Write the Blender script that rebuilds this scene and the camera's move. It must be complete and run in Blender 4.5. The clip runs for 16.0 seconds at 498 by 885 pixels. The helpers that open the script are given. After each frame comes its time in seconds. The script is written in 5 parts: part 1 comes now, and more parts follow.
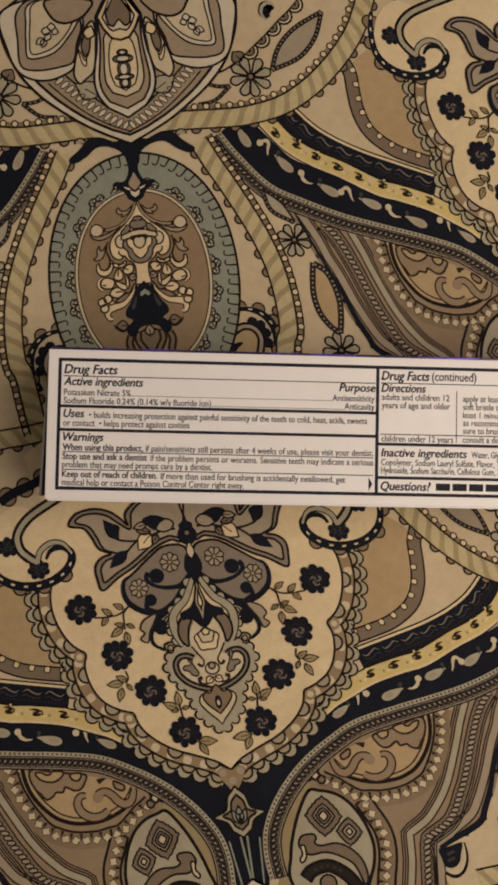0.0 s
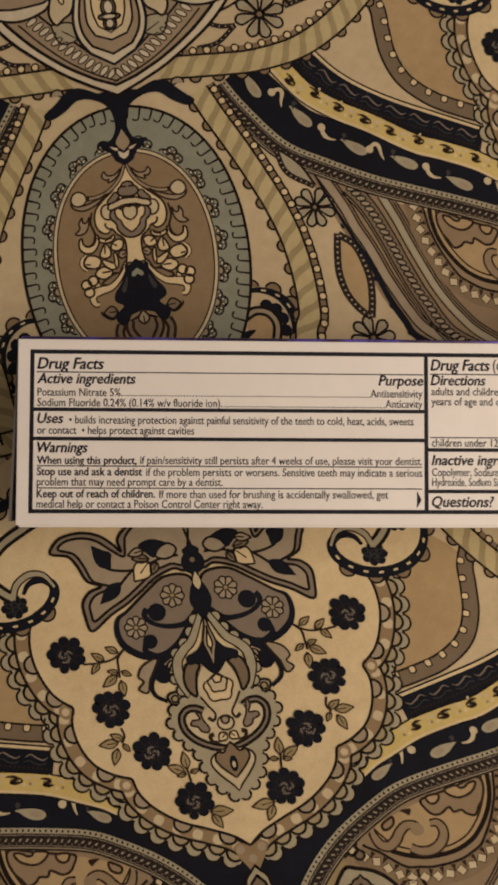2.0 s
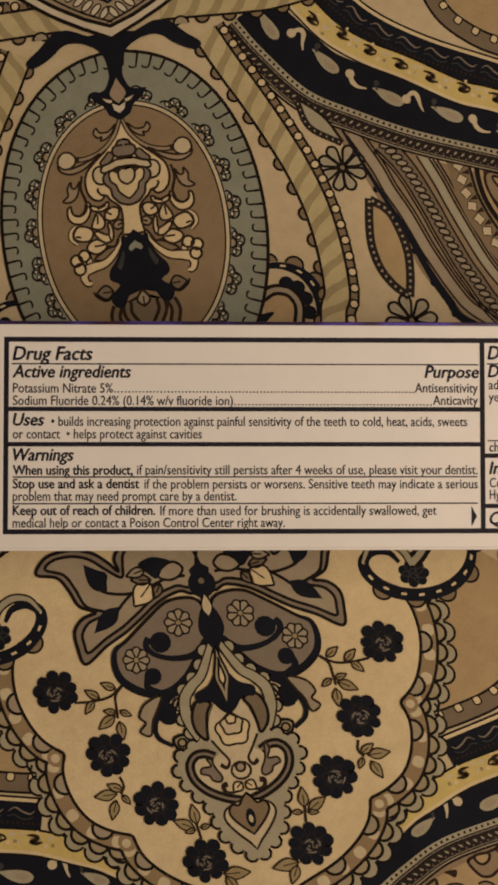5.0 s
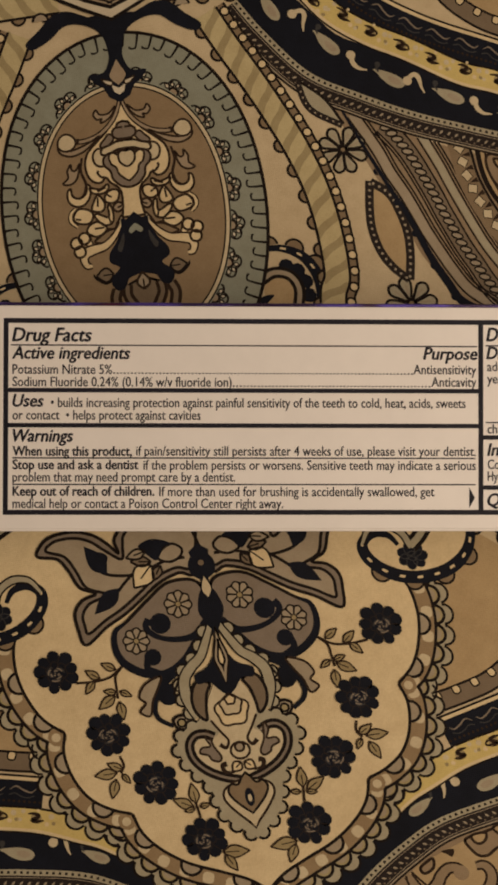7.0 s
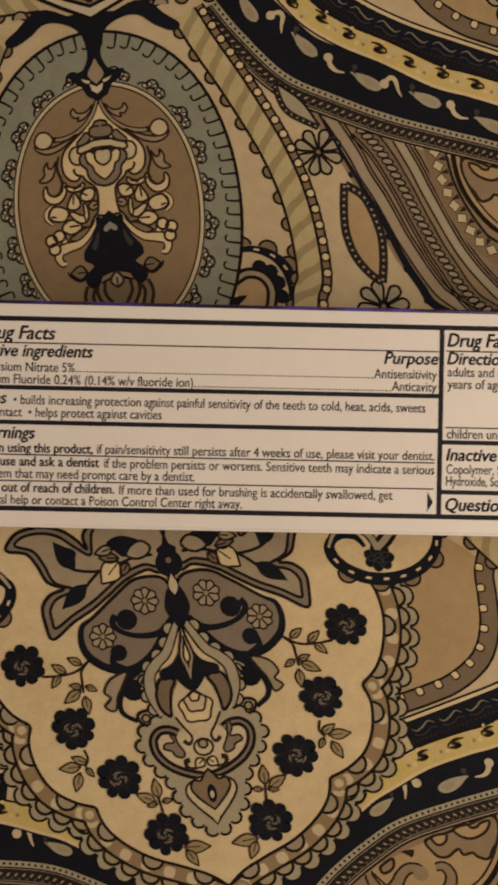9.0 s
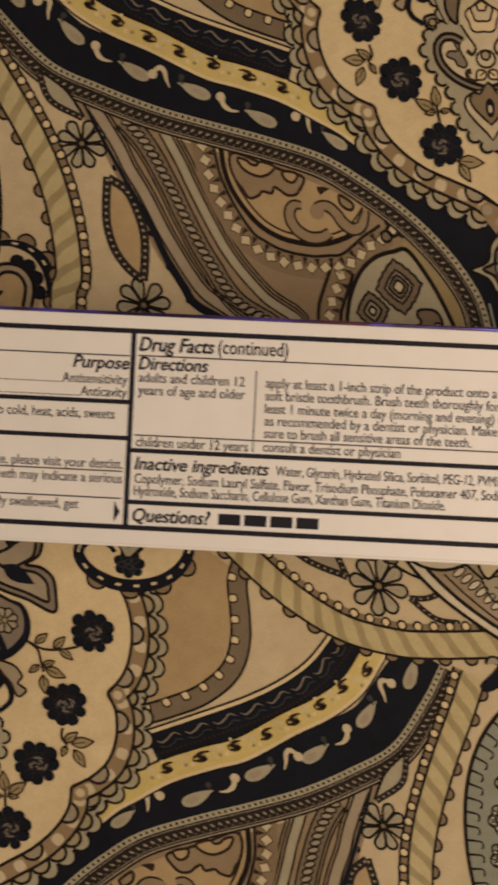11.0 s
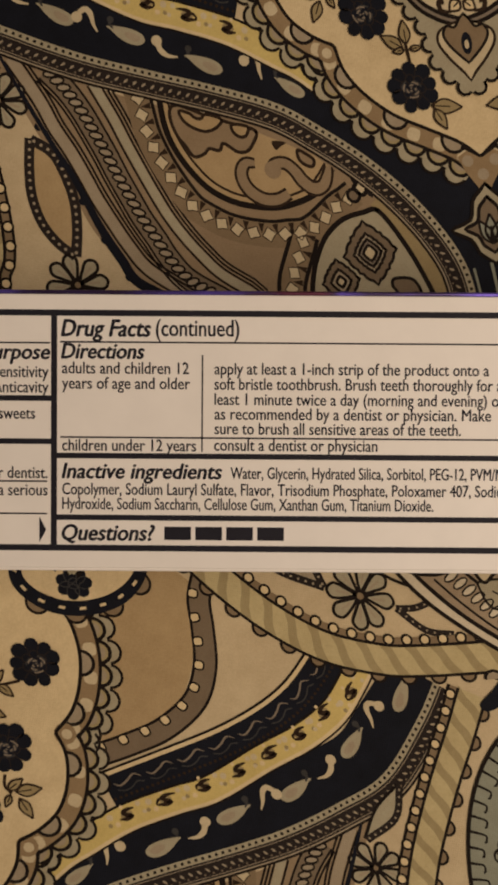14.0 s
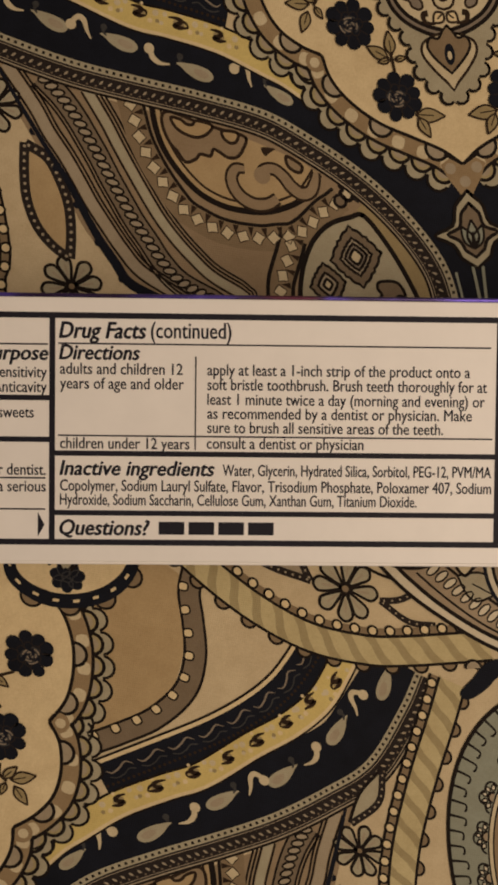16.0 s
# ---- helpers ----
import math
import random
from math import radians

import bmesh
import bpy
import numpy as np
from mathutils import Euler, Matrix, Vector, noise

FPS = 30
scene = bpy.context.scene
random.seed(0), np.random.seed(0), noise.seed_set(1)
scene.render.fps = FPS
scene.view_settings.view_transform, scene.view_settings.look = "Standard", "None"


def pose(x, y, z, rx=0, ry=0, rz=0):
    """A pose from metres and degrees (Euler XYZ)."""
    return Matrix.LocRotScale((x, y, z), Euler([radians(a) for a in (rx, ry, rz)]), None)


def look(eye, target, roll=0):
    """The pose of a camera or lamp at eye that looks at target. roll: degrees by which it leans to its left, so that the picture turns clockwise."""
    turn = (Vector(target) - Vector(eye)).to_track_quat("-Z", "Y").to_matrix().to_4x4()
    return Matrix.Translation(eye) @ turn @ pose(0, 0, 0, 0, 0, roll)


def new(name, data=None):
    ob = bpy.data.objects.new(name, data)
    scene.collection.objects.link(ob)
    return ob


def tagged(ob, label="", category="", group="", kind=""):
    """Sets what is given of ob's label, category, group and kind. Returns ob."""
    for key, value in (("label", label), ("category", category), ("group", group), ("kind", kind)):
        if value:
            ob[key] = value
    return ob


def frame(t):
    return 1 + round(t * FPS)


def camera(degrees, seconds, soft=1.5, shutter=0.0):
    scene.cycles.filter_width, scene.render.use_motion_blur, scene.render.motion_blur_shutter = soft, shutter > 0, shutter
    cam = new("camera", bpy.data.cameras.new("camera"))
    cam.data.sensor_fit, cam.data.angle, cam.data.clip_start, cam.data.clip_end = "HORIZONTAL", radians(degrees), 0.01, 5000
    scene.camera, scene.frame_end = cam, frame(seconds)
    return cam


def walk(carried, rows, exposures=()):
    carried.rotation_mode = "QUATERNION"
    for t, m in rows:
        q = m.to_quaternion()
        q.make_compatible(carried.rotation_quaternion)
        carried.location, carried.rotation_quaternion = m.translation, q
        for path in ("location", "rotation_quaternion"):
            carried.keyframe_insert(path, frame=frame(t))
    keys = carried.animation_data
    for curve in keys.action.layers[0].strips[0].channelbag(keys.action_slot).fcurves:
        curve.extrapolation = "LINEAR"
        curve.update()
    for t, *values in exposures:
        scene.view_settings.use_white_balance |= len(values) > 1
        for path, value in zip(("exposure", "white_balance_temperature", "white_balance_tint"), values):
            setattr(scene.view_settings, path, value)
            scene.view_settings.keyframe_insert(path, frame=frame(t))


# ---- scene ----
cam = camera(32.99, 16.0, soft=3.3, shutter=0.5)
# seconds, eye, right-hand direction, viewing direction
PATH = [
    (0.0, (0.04034, 0.00089, 0.23560), (0.99894, 0.01903, 0.04167), (0.04023, 0.06868, -0.99684)),
    (0.5, (0.03955, 0.00160, 0.23135), (0.99902, 0.01677, 0.04136), (0.04013, 0.06839, -0.99686)),
    (1.0, (0.04037, 0.00246, 0.21931), (0.99906, 0.01247, 0.04208), (0.04117, 0.06640, -0.99696)),
    (1.5, (0.03995, 0.00410, 0.20631), (0.99918, 0.00781, 0.04016), (0.03955, 0.06782, -0.99695)),
    (2.0, (0.03840, 0.00471, 0.19642), (0.99923, 0.00243, 0.03919), (0.03898, 0.07156, -0.99671)),
    (2.5, (0.03745, 0.00602, 0.18229), (0.99918, 0.00015, 0.04050), (0.04045, 0.07171, -0.99660)),
    (3.0, (0.03803, 0.00774, 0.17431), (0.99948, 0.00027, 0.03297), (0.03283, 0.07023, -0.99699)),
    (3.5, (0.03821, 0.00893, 0.16900), (0.99953, -0.00181, 0.02951), (0.02958, 0.06716, -0.99735)),
    (4.0, (0.03834, 0.01005, 0.16873), (0.99963, -0.00234, 0.02883), (0.02894, 0.06383, -0.99757)),
    (6.5, (0.03850, 0.00928, 0.16834), (0.99986, 0.00142, 0.01784), (0.01784, 0.04108, -0.99901)),
    (7.0, (0.03918, 0.00884, 0.16901), (0.99982, 0.00097, 0.02023), (0.02016, 0.03992, -0.99902)),
    (7.5, (0.03896, 0.00793, 0.17045), (0.99985, 0.00254, 0.01812), (0.01809, 0.04029, -0.99904)),
    (8.0, (0.03853, 0.00718, 0.17172), (0.99978, 0.00569, 0.02114), (0.02090, 0.03865, -0.99906)),
    (10.5, (0.08506, 0.01468, 0.16627), (0.99882, 0.04567, -0.01650), (-0.01763, 0.02412, -0.99954)),
    (11.0, (0.10097, 0.01476, 0.16512), (0.99867, 0.04845, -0.01864), (-0.01964, 0.01873, -0.99962)),
    (11.5, (0.11122, 0.01476, 0.16324), (0.99906, 0.04006, -0.01543), (-0.01610, 0.01609, -0.99978)),
    (12.0, (0.11322, 0.01466, 0.16365), (0.99949, 0.03092, -0.01210), (-0.01252, 0.01359, -0.99986)),
    (12.5, (0.11710, 0.01440, 0.16306), (0.99971, 0.02164, -0.01166), (-0.01192, 0.01173, -0.99982)),
    (13.0, (0.11514, 0.01416, 0.16345), (0.99977, 0.01670, -0.01119), (-0.01138, 0.01161, -0.99992)),
    (13.5, (0.10702, 0.01486, 0.15559), (0.99990, 0.00938, -0.00477), (-0.00484, 0.00572, -0.99999)),
    (14.0, (0.10531, 0.01641, 0.14390), (0.99997, 0.00725, -0.00103), (-0.00110, 0.00549, -0.99995)),
    (14.5, (0.10472, 0.01666, 0.13841), (0.99998, 0.00838, 0.00227), (0.00226, 0.00274, -1.00002)),
    (15.0, (0.10555, 0.01699, 0.14069), (0.99998, 0.00820, 0.00725), (0.00732, 0.00002, -0.99999)),
    (15.5, (0.10481, 0.01672, 0.14708), (0.99987, 0.00817, 0.01626), (0.01631, -0.00149, -0.99984)),
    (16.0, (0.10401, 0.01685, 0.14836), (0.99975, 0.00963, 0.02047), (0.02048, -0.00028, -0.99980)),
]


def gaze(eye, right, ahead):
    a = Vector(ahead).normalized()
    r = (Vector(right) - a * a.dot(Vector(right))).normalized()
    up = r.cross(a)
    return Matrix(((r.x, up.x, -a.x, eye[0]), (r.y, up.y, -a.y, eye[1]), (r.z, up.z, -a.z, eye[2]), (0, 0, 0, 1)))


walk(cam, [(t, gaze(e, r, a)) for t, e, r, a in PATH],
     [(0.0, 0.02, 5700, 10), (1.0, 0.01, 5850, 10), (2.5, -0.09, 6100, 10), (4.0, -0.19, 6300, 10), (8.0, -0.16, 6350, 10),
      (11.0, -0.20, 6350, 10), (13.0, -0.27, 6300, 10), (14.5, -0.34, 6250, 10), (16.0, -0.35, 6300, 10)])

# ---- light: one warm lamp added out of view, in a dim room ----
world = bpy.data.worlds.new("room_air")
scene.world = world
world.use_nodes = True
world.node_tree.nodes["Background"].inputs[0].default_value = (1.0, 0.78, 0.60, 1)
world.node_tree.nodes["Background"].inputs[1].default_value = 0.17
bulb = bpy.data.lights.new("lamp_light", "AREA")
bulb.shape, bulb.size, bulb.energy, bulb.color = "DISK", 0.42, 2.42, (1.0, 0.79, 0.60)
lamp = new("lamp_light", bulb)
lamp.matrix_world = look((0.36, -0.03, 0.48), (0.07, 0.02, 0.0))


# ---- materials ----
def nodes_of(name):
    m = bpy.data.materials.new(name)
    m.use_nodes = True
    nt = m.node_tree
    return m, nt, nt.nodes["Principled BSDF"]


def node(nt, kind, **values):
    n = nt.nodes.new(kind)
    for key, value in values.items():
        n.inputs[key].default_value = value
    return n


def fabric(name, rgb, spread=0.15):
    """Printed cotton: a fine weave, soft patches of uneven dye, and thread-to-thread grain."""
    m, nt, bsdf = nodes_of(name)
    rgb = (rgb[0] * 0.98, rgb[1], rgb[2])
    link = nt.links.new
    where = nt.nodes.new("ShaderNodeNewGeometry")
    turn = node(nt, "ShaderNodeMapping", Rotation=(0, 0, radians(8)))
    link(where.outputs["Position"], turn.inputs["Vector"])
    patches = node(nt, "ShaderNodeTexNoise", Scale=55.0, Detail=3.0, Roughness=0.6)
    grain = node(nt, "ShaderNodeTexNoise", Scale=2600.0, Detail=2.0, Roughness=0.7)
    for n in (patches, grain):
        link(turn.outputs[0], n.inputs["Vector"])
    blots = node(nt, "ShaderNodeTexNoise", Scale=340.0, Detail=2.0, Roughness=0.55)
    link(turn.outputs[0], blots.inputs["Vector"])
    dye = node(nt, "ShaderNodeMix", Factor=0.45)
    dye.data_type = "FLOAT"
    link(patches.outputs[0], dye.inputs[2])
    link(blots.outputs[0], dye.inputs[3])
    both = node(nt, "ShaderNodeMix", Factor=0.36)
    both.data_type = "FLOAT"
    link(dye.outputs[0], both.inputs[2])
    link(grain.outputs[0], both.inputs[3])
    ramp = nt.nodes.new("ShaderNodeValToRGB")
    ramp.color_ramp.elements[0].position, ramp.color_ramp.elements[1].position = 0.34, 0.66
    ramp.color_ramp.elements[0].color = (*[c * (1 - spread) * k for c, k in zip(rgb, (1.04, 0.99, 0.93))], 1)
    ramp.color_ramp.elements[1].color = (*[min(c * (1 + spread), 0.95) * k for c, k in zip(rgb, (1.0, 1.0, 1.0))], 1)
    link(both.outputs[0], ramp.inputs[0])
    link(ramp.outputs[0], bsdf.inputs["Base Color"])
    heights = []
    for axis in ("X", "Y"):
        threads = node(nt, "ShaderNodeTexWave", Scale=820.0, Distortion=1.2, Detail=1.0)
        threads.bands_direction = axis
        link(turn.outputs[0], threads.inputs["Vector"])
        heights.append(threads.outputs["Fac"])
    weave = nt.nodes.new("ShaderNodeMath")
    weave.operation = "ADD"
    link(heights[0], weave.inputs[0])
    link(heights[1], weave.inputs[1])
    bump = node(nt, "ShaderNodeBump", Strength=0.35, Distance=0.00006)
    link(weave.outputs[0], bump.inputs["Height"])
    link(bump.outputs[0], bsdf.inputs["Normal"])
    bsdf.inputs["Roughness"].default_value = 0.75
    bsdf.inputs["Specular IOR Level"].default_value = 0.12
    bsdf.inputs["Sheen Weight"].default_value = 0.02
    return m


def card(name, rgb, rough=0.42, spread=0.03):
    """Coated paperboard: faint mottling and fibre relief under a light varnish."""
    m, nt, bsdf = nodes_of(name)
    link = nt.links.new
    where = nt.nodes.new("ShaderNodeNewGeometry")
    mottle = node(nt, "ShaderNodeTexNoise", Scale=140.0, Detail=4.0, Roughness=0.65)
    link(where.outputs["Position"], mottle.inputs["Vector"])
    ramp = nt.nodes.new("ShaderNodeValToRGB")
    ramp.color_ramp.elements[0].position, ramp.color_ramp.elements[1].position = 0.3, 0.7
    ramp.color_ramp.elements[0].color = (*[c * (1 - spread) for c in rgb], 1)
    ramp.color_ramp.elements[1].color = (*[min(c * (1 + spread), 0.95) for c in rgb], 1)
    link(mottle.outputs[0], ramp.inputs[0])
    link(ramp.outputs[0], bsdf.inputs["Base Color"])
    fibre = node(nt, "ShaderNodeTexNoise", Scale=1800.0, Detail=2.0)
    link(where.outputs["Position"], fibre.inputs["Vector"])
    bump = node(nt, "ShaderNodeBump", Strength=0.12, Distance=0.00005)
    link(fibre.outputs[0], bump.inputs["Height"])
    link(bump.outputs[0], bsdf.inputs["Normal"])
    bsdf.inputs["Roughness"].default_value = rough
    bsdf.inputs["Specular IOR Level"].default_value = 0.5 if rough < 0.5 else 0.2
    return m


INKS = {
    "ground": fabric("ground_cotton", (0.56, 0.447, 0.278)),
    "cream": fabric("cream_cotton", (0.67, 0.53, 0.31)),
    "tan": fabric("tan_print", (0.42, 0.302, 0.158)),
    "sand": fabric("sand_print", (0.345, 0.28, 0.192)),
    "taupe": fabric("taupe_print", (0.19, 0.142, 0.092)),
    "brown": fabric("brown_print", (0.23, 0.165, 0.096)),
    "sienna": fabric("sienna_print", (0.268, 0.19, 0.107)),
    "bisque": fabric("bisque_print", (0.33, 0.252, 0.165)),
    "pearl": fabric("pearl_print", (0.6, 0.52, 0.38)),
    "amber": fabric("amber_brown_print", (0.285, 0.2, 0.108)),
    "grey": fabric("grey_print", (0.262, 0.268, 0.205)),
    "pale": fabric("pale_grey_print", (0.375, 0.33, 0.225)),
    "gem": fabric("light_sand_print", (0.57, 0.472, 0.303)),
    "mauve": fabric("grey_taupe_print", (0.222, 0.177, 0.132)),
    "olive": fabric("olive_print", (0.35, 0.28, 0.145)),
    "rope": fabric("rope_print", (0.51, 0.42, 0.225)),
    "yellow": fabric("yellow_print", (0.60, 0.465, 0.17)),
    "ochre": fabric("ochre_print", (0.312, 0.24, 0.12)),
    "navy": fabric("navy_print", (0.0074, 0.0085, 0.0142), 0.35),
    "line": fabric("dark_line_print", (0.0115, 0.0074, 0.0054), 0.3),
    "braid": fabric("braid_print", (0.0224, 0.0163, 0.0138), 0.3),
    "slate": fabric("slate_print", (0.0473, 0.0447, 0.043), 0.3),
    "drab": fabric("drab_print", (0.28, 0.203, 0.122)),
    "umber": fabric("umber_print", (0.030, 0.017, 0.0095), 0.3),
}
WHITE = card("white_card", (0.84, 0.795, 0.735))
BLACK = card("black_ink", (0.012, 0.011, 0.018), 0.62, 0.2)


def glint_foil(name):
    """Violet metallic print; glints painted into its colour, near black through blue violet to wine red."""
    m, nt, bsdf = nodes_of(name)
    where = nt.nodes.new("ShaderNodeNewGeometry")
    stretch = node(nt, "ShaderNodeMapping", Scale=(1.0, 4.0, 0.4))
    nt.links.new(where.outputs["Position"], stretch.inputs["Vector"])
    blots = node(nt, "ShaderNodeTexNoise", Scale=38.0, Detail=3.0, Roughness=0.6)
    nt.links.new(stretch.outputs[0], blots.inputs["Vector"])
    ramp = nt.nodes.new("ShaderNodeValToRGB")
    ends = ramp.color_ramp.elements
    ends[0].position, ends[0].color = 0.36, (0.035, 0.016, 0.035, 1)
    ends[1].position, ends[1].color = 0.66, (0.12, 0.03, 0.06, 1)
    # blue violet stop is the edge highlight, put into the base colour
    for spot, rgb in ((0.46, (0.05, 0.03, 0.12, 1)), (0.54, (0.12, 0.08, 0.46, 1)), (0.6, (0.06, 0.03, 0.09, 1))):
        ends.new(spot).color = rgb
    nt.links.new(blots.outputs[0], ramp.inputs[0])
    nt.links.new(ramp.outputs[0], bsdf.inputs["Base Color"])
    bsdf.inputs["Roughness"].default_value = 0.28
    bsdf.inputs["Metallic"].default_value = 0.55
    return m


VIOLET = glint_foil("violet_glint_foil")
# near-black card: shade of the open end gap painted into its colour
GAP_SHADE = card("gap_shade_card", (0.03, 0.026, 0.026), 0.7, 0.2)

# ---- the cloth's own coordinates: millimetres along and across the print, laid slightly askew ----
ACROSS, REPEAT = 126.3, 267.6
DRAPE = np.array([
    [73.51, -7.05], [99.45, 13.61], [-17.49, 98.87], [-1.11, -2.79], [0.52, -1.08], [2.28, 1.38], [-0.38, -0.08], [-0.47, -0.44], [0.08, -1.5], [-0.66, -0.0], [-0.72, 2.06], [0.33, 1.27], [-2.6, 2.26], [-0.36, 0.9], [1.9, 0.97], [0.91, -0.32], [-0.33, 0.71], [0.63, 0.75], [-0.83, -2.68], [-1.22, -2.89], [-2.12, -3.93], [-1.45, -1.73], [2.21, 1.76]])
PULLS = [(p, q) for p in (-0.4, 0.2, 0.8) for q in (-0.8, -0.1, 0.6, 1.3)] + [(-1.0, -0.6)]
LEVEL = 0.0000013


def lay(u, v, level):
    a, b = (u - 40) / 100, (v - 80) / 100
    pull = [math.exp(-((a - p) ** 2 + (b - q) ** 2) / 0.28) for p, q in PULLS]
    x, y = np.array([1, a, b, a * a, a * b, b * b, a ** 3, a * a * b, a * b * b, b ** 3] + pull) @ DRAPE
    return Vector((x / 1000, y / 1000, level * LEVEL))


def finish(name, bm, materials, parent=None, label=""):
    me = bpy.data.meshes.new(name)
    bm.to_mesh(me)
    bm.free()
    for m in materials:
        me.materials.append(m)
    ob = new(name, me)
    ob.parent = parent
    return tagged(ob, label)


# ---- drawing with print colours ----
SHAPES = []


def smooth(pts, steps=6, closed=False):
    """A rounded line through the points."""
    p = [np.array(q, float) for q in pts]
    n, out = len(p), []
    for i in range(n if closed else n - 1):
        if closed:
            a, b, c, e = p[i - 1], p[i], p[(i + 1) % n], p[(i + 2) % n]
        else:
            b, c = p[i], p[i + 1]
            a, e = (p[i - 1] if i else 2 * b - c), (p[i + 2] if i + 2 < n else 2 * c - b)
        for k in range(steps):
            t = k / steps
            out.append(0.5 * (2 * b + (c - a) * t + (2 * a - 5 * b + 4 * c - e) * t * t + (3 * b - a - 3 * c + e) * t ** 3))
    if not closed:
        out.append(p[-1])
    return out


def fill(ink, level, pts):
    SHAPES.append((ink, level, [tuple(q) for q in pts], "poly"))


def normals(line):
    p = np.array(line, float)
    d = np.gradient(p, axis=0) if len(p) > 2 else np.array([p[1] - p[0]] * 2)
    d /= np.linalg.norm(d, axis=1)[:, None] + 1e-9
    return p, np.stack([-d[:, 1], d[:, 0]], 1)


def offset(line, by):
    p, n = normals(line)
    return list(p + n * np.reshape(by, (-1, 1)))


def stroke(ink, level, line, width=0.38, closed=False):
    """A line of the given width, or widths at its two ends and middle."""
    line = list(line) + ([line[0], line[1]] if closed else [])
    p, n = normals(line)
    if ink in ("line", "umber") and not isinstance(width, (tuple, list)):
        width = width * 1.45
    w = np.interp(np.linspace(0, 1, len(p)), np.linspace(0, 1, len(width)), width) if isinstance(width, (tuple, list)) else np.full(len(p), width)
    SHAPES.append((ink, level, [tuple(q) for q in np.concatenate([p + n * w[:, None] / 2, p - n * w[:, None] / 2])], "strip"))


def band(ink, level, line, low, high):
    """What lies between two offsets of a line."""
    p, n = normals(line)
    lo = np.interp(np.linspace(0, 1, len(p)), np.linspace(0, 1, len(np.atleast_1d(low))), np.atleast_1d(low))
    hi = np.interp(np.linspace(0, 1, len(p)), np.linspace(0, 1, len(np.atleast_1d(high))), np.atleast_1d(high))
    SHAPES.append((ink, level, [tuple(q) for q in np.concatenate([p + n * hi[:, None], p + n * lo[:, None]])], "strip"))


def shape(ink, level, pts, line="line", width=0.38, steps=5, closed=True):
    """A rounded filled form with a dark outline."""
    c = smooth(pts, steps, True)
    fill(ink, level, c)
    if line:
        stroke(line, level + 1, c, width, True)


def sharp(ink, level, pts, line="line", width=0.38):
    fill(ink, level, pts)
    if line:
        stroke(line, level + 1, list(pts) + [pts[0]], width)


def disc(ink, level, c, r, line=None, width=0.3, squash=1.0, turn=0.0, n=12):
    a = np.linspace(0, 2 * np.pi, n, endpoint=False)
    q = np.stack([np.cos(a) * r, np.sin(a) * r * squash], 1)
    s, k = math.sin(turn), math.cos(turn)
    q = [(c[0] + k * x - s * y, c[1] + s * x + k * y) for x, y in q]
    fill(ink, level, q)
    if line:
        stroke(line, level + 1, q, width, True)


def places(line, gap, start=0.0, end=0.0):
    """Evenly spaced places along a line: point, tangent angle."""
    p = np.array(line, float)
    s = np.r_[0, np.cumsum(np.linalg.norm(np.diff(p, axis=0), axis=1))]
    n = max(1, int((s[-1] - start - end) / gap))
    for d in start + (np.arange(n) + 0.5) * (s[-1] - start - end) / n:
        i = min(max(np.searchsorted(s, d) - 1, 0), len(p) - 2)
        f = (d - s[i]) / (s[i + 1] - s[i] + 1e-9)
        t = p[i + 1] - p[i]
        yield p[i] + f * t, math.atan2(t[1], t[0])


def local(c, angle, pts, scale=1.0):
    s, k = math.sin(angle) * scale, math.cos(angle) * scale
    return [(c[0] + k * x - s * y, c[1] + s * x + k * y) for x, y in pts]


def half_disc(ink, level, c, angle, r, side=1, line="line", width=0.32):
    a = np.linspace(0, np.pi, 9)
    q = local(c, angle, [(r * math.cos(t), side * r * math.sin(t)) for t in a])
    fill(ink, level, q)
    if line:
        stroke(line, level + 1, q, width)


def petals(ink, level, c, r, n, line="line", fat=0.42, turn=0.0, start=0.2, width=0.3):
    for i in range(n):
        a = turn + 2 * math.pi * i / n
        q = local(c, a, [(r * start, 0), (r * 0.5, r * fat * 0.62), (r * 0.82, r * fat * 0.8), (r, 0), (r * 0.82, -r * fat * 0.8), (r * 0.5, -r * fat * 0.62)])
        shape(ink, level, q, line, width, 3)


def leaf(ink, level, base, tip, fat=0.3, line="line", width=0.3, vein=True):
    b, t = np.array(base, float), np.array(tip, float)
    d = t - b
    n = np.array((-d[1], d[0])) * fat
    q = [b, b + 0.3 * d + n * 0.85, b + 0.6 * d + n * 0.8, t, b + 0.6 * d - n * 0.8, b + 0.3 * d - n * 0.85]
    left, right = smooth([q[0], q[1], q[2], q[3]], 4), smooth([q[3], q[4], q[5], q[0]], 4)
    fill(ink, level, left + right[1:-1])
    if line:
        stroke(line, level + 1, left, width)
        stroke(line, level + 1, right, width)
        if vein:
            stroke(line, level + 1, [b, b + 0.6 * d], width * 0.7)


def blossom(c, r, turn):
    """Eight long separate petals round a small dark eye."""
    disc("line", 0, c, r * 0.3, n=12)
    for k in range(8):
        a = turn + k * math.pi / 4 + 0.07 * math.sin(4 * k)
        q = local(c, a, [(r * 0.16, 0), (r * 0.5, r * 0.15), (r * 0.8, r * 0.23), (r * 0.98, r * 0.1), (r, -r * 0.06), (r * 0.84, -r * 0.22), (r * 0.5, -r * 0.16)])
        shape("pale", 1 + 2 * (k % 2), q, "line", 0.36, 3)
        stroke("sand", 4, local(c, a, [(r * 0.35, 0), (r * 0.75, 0)]), 0.4)
    disc("brown", 6, c, r * 0.17, "line", 0.5, n=9)


def mirror(f, q):
    return [(f * u, v) for u, v in q]


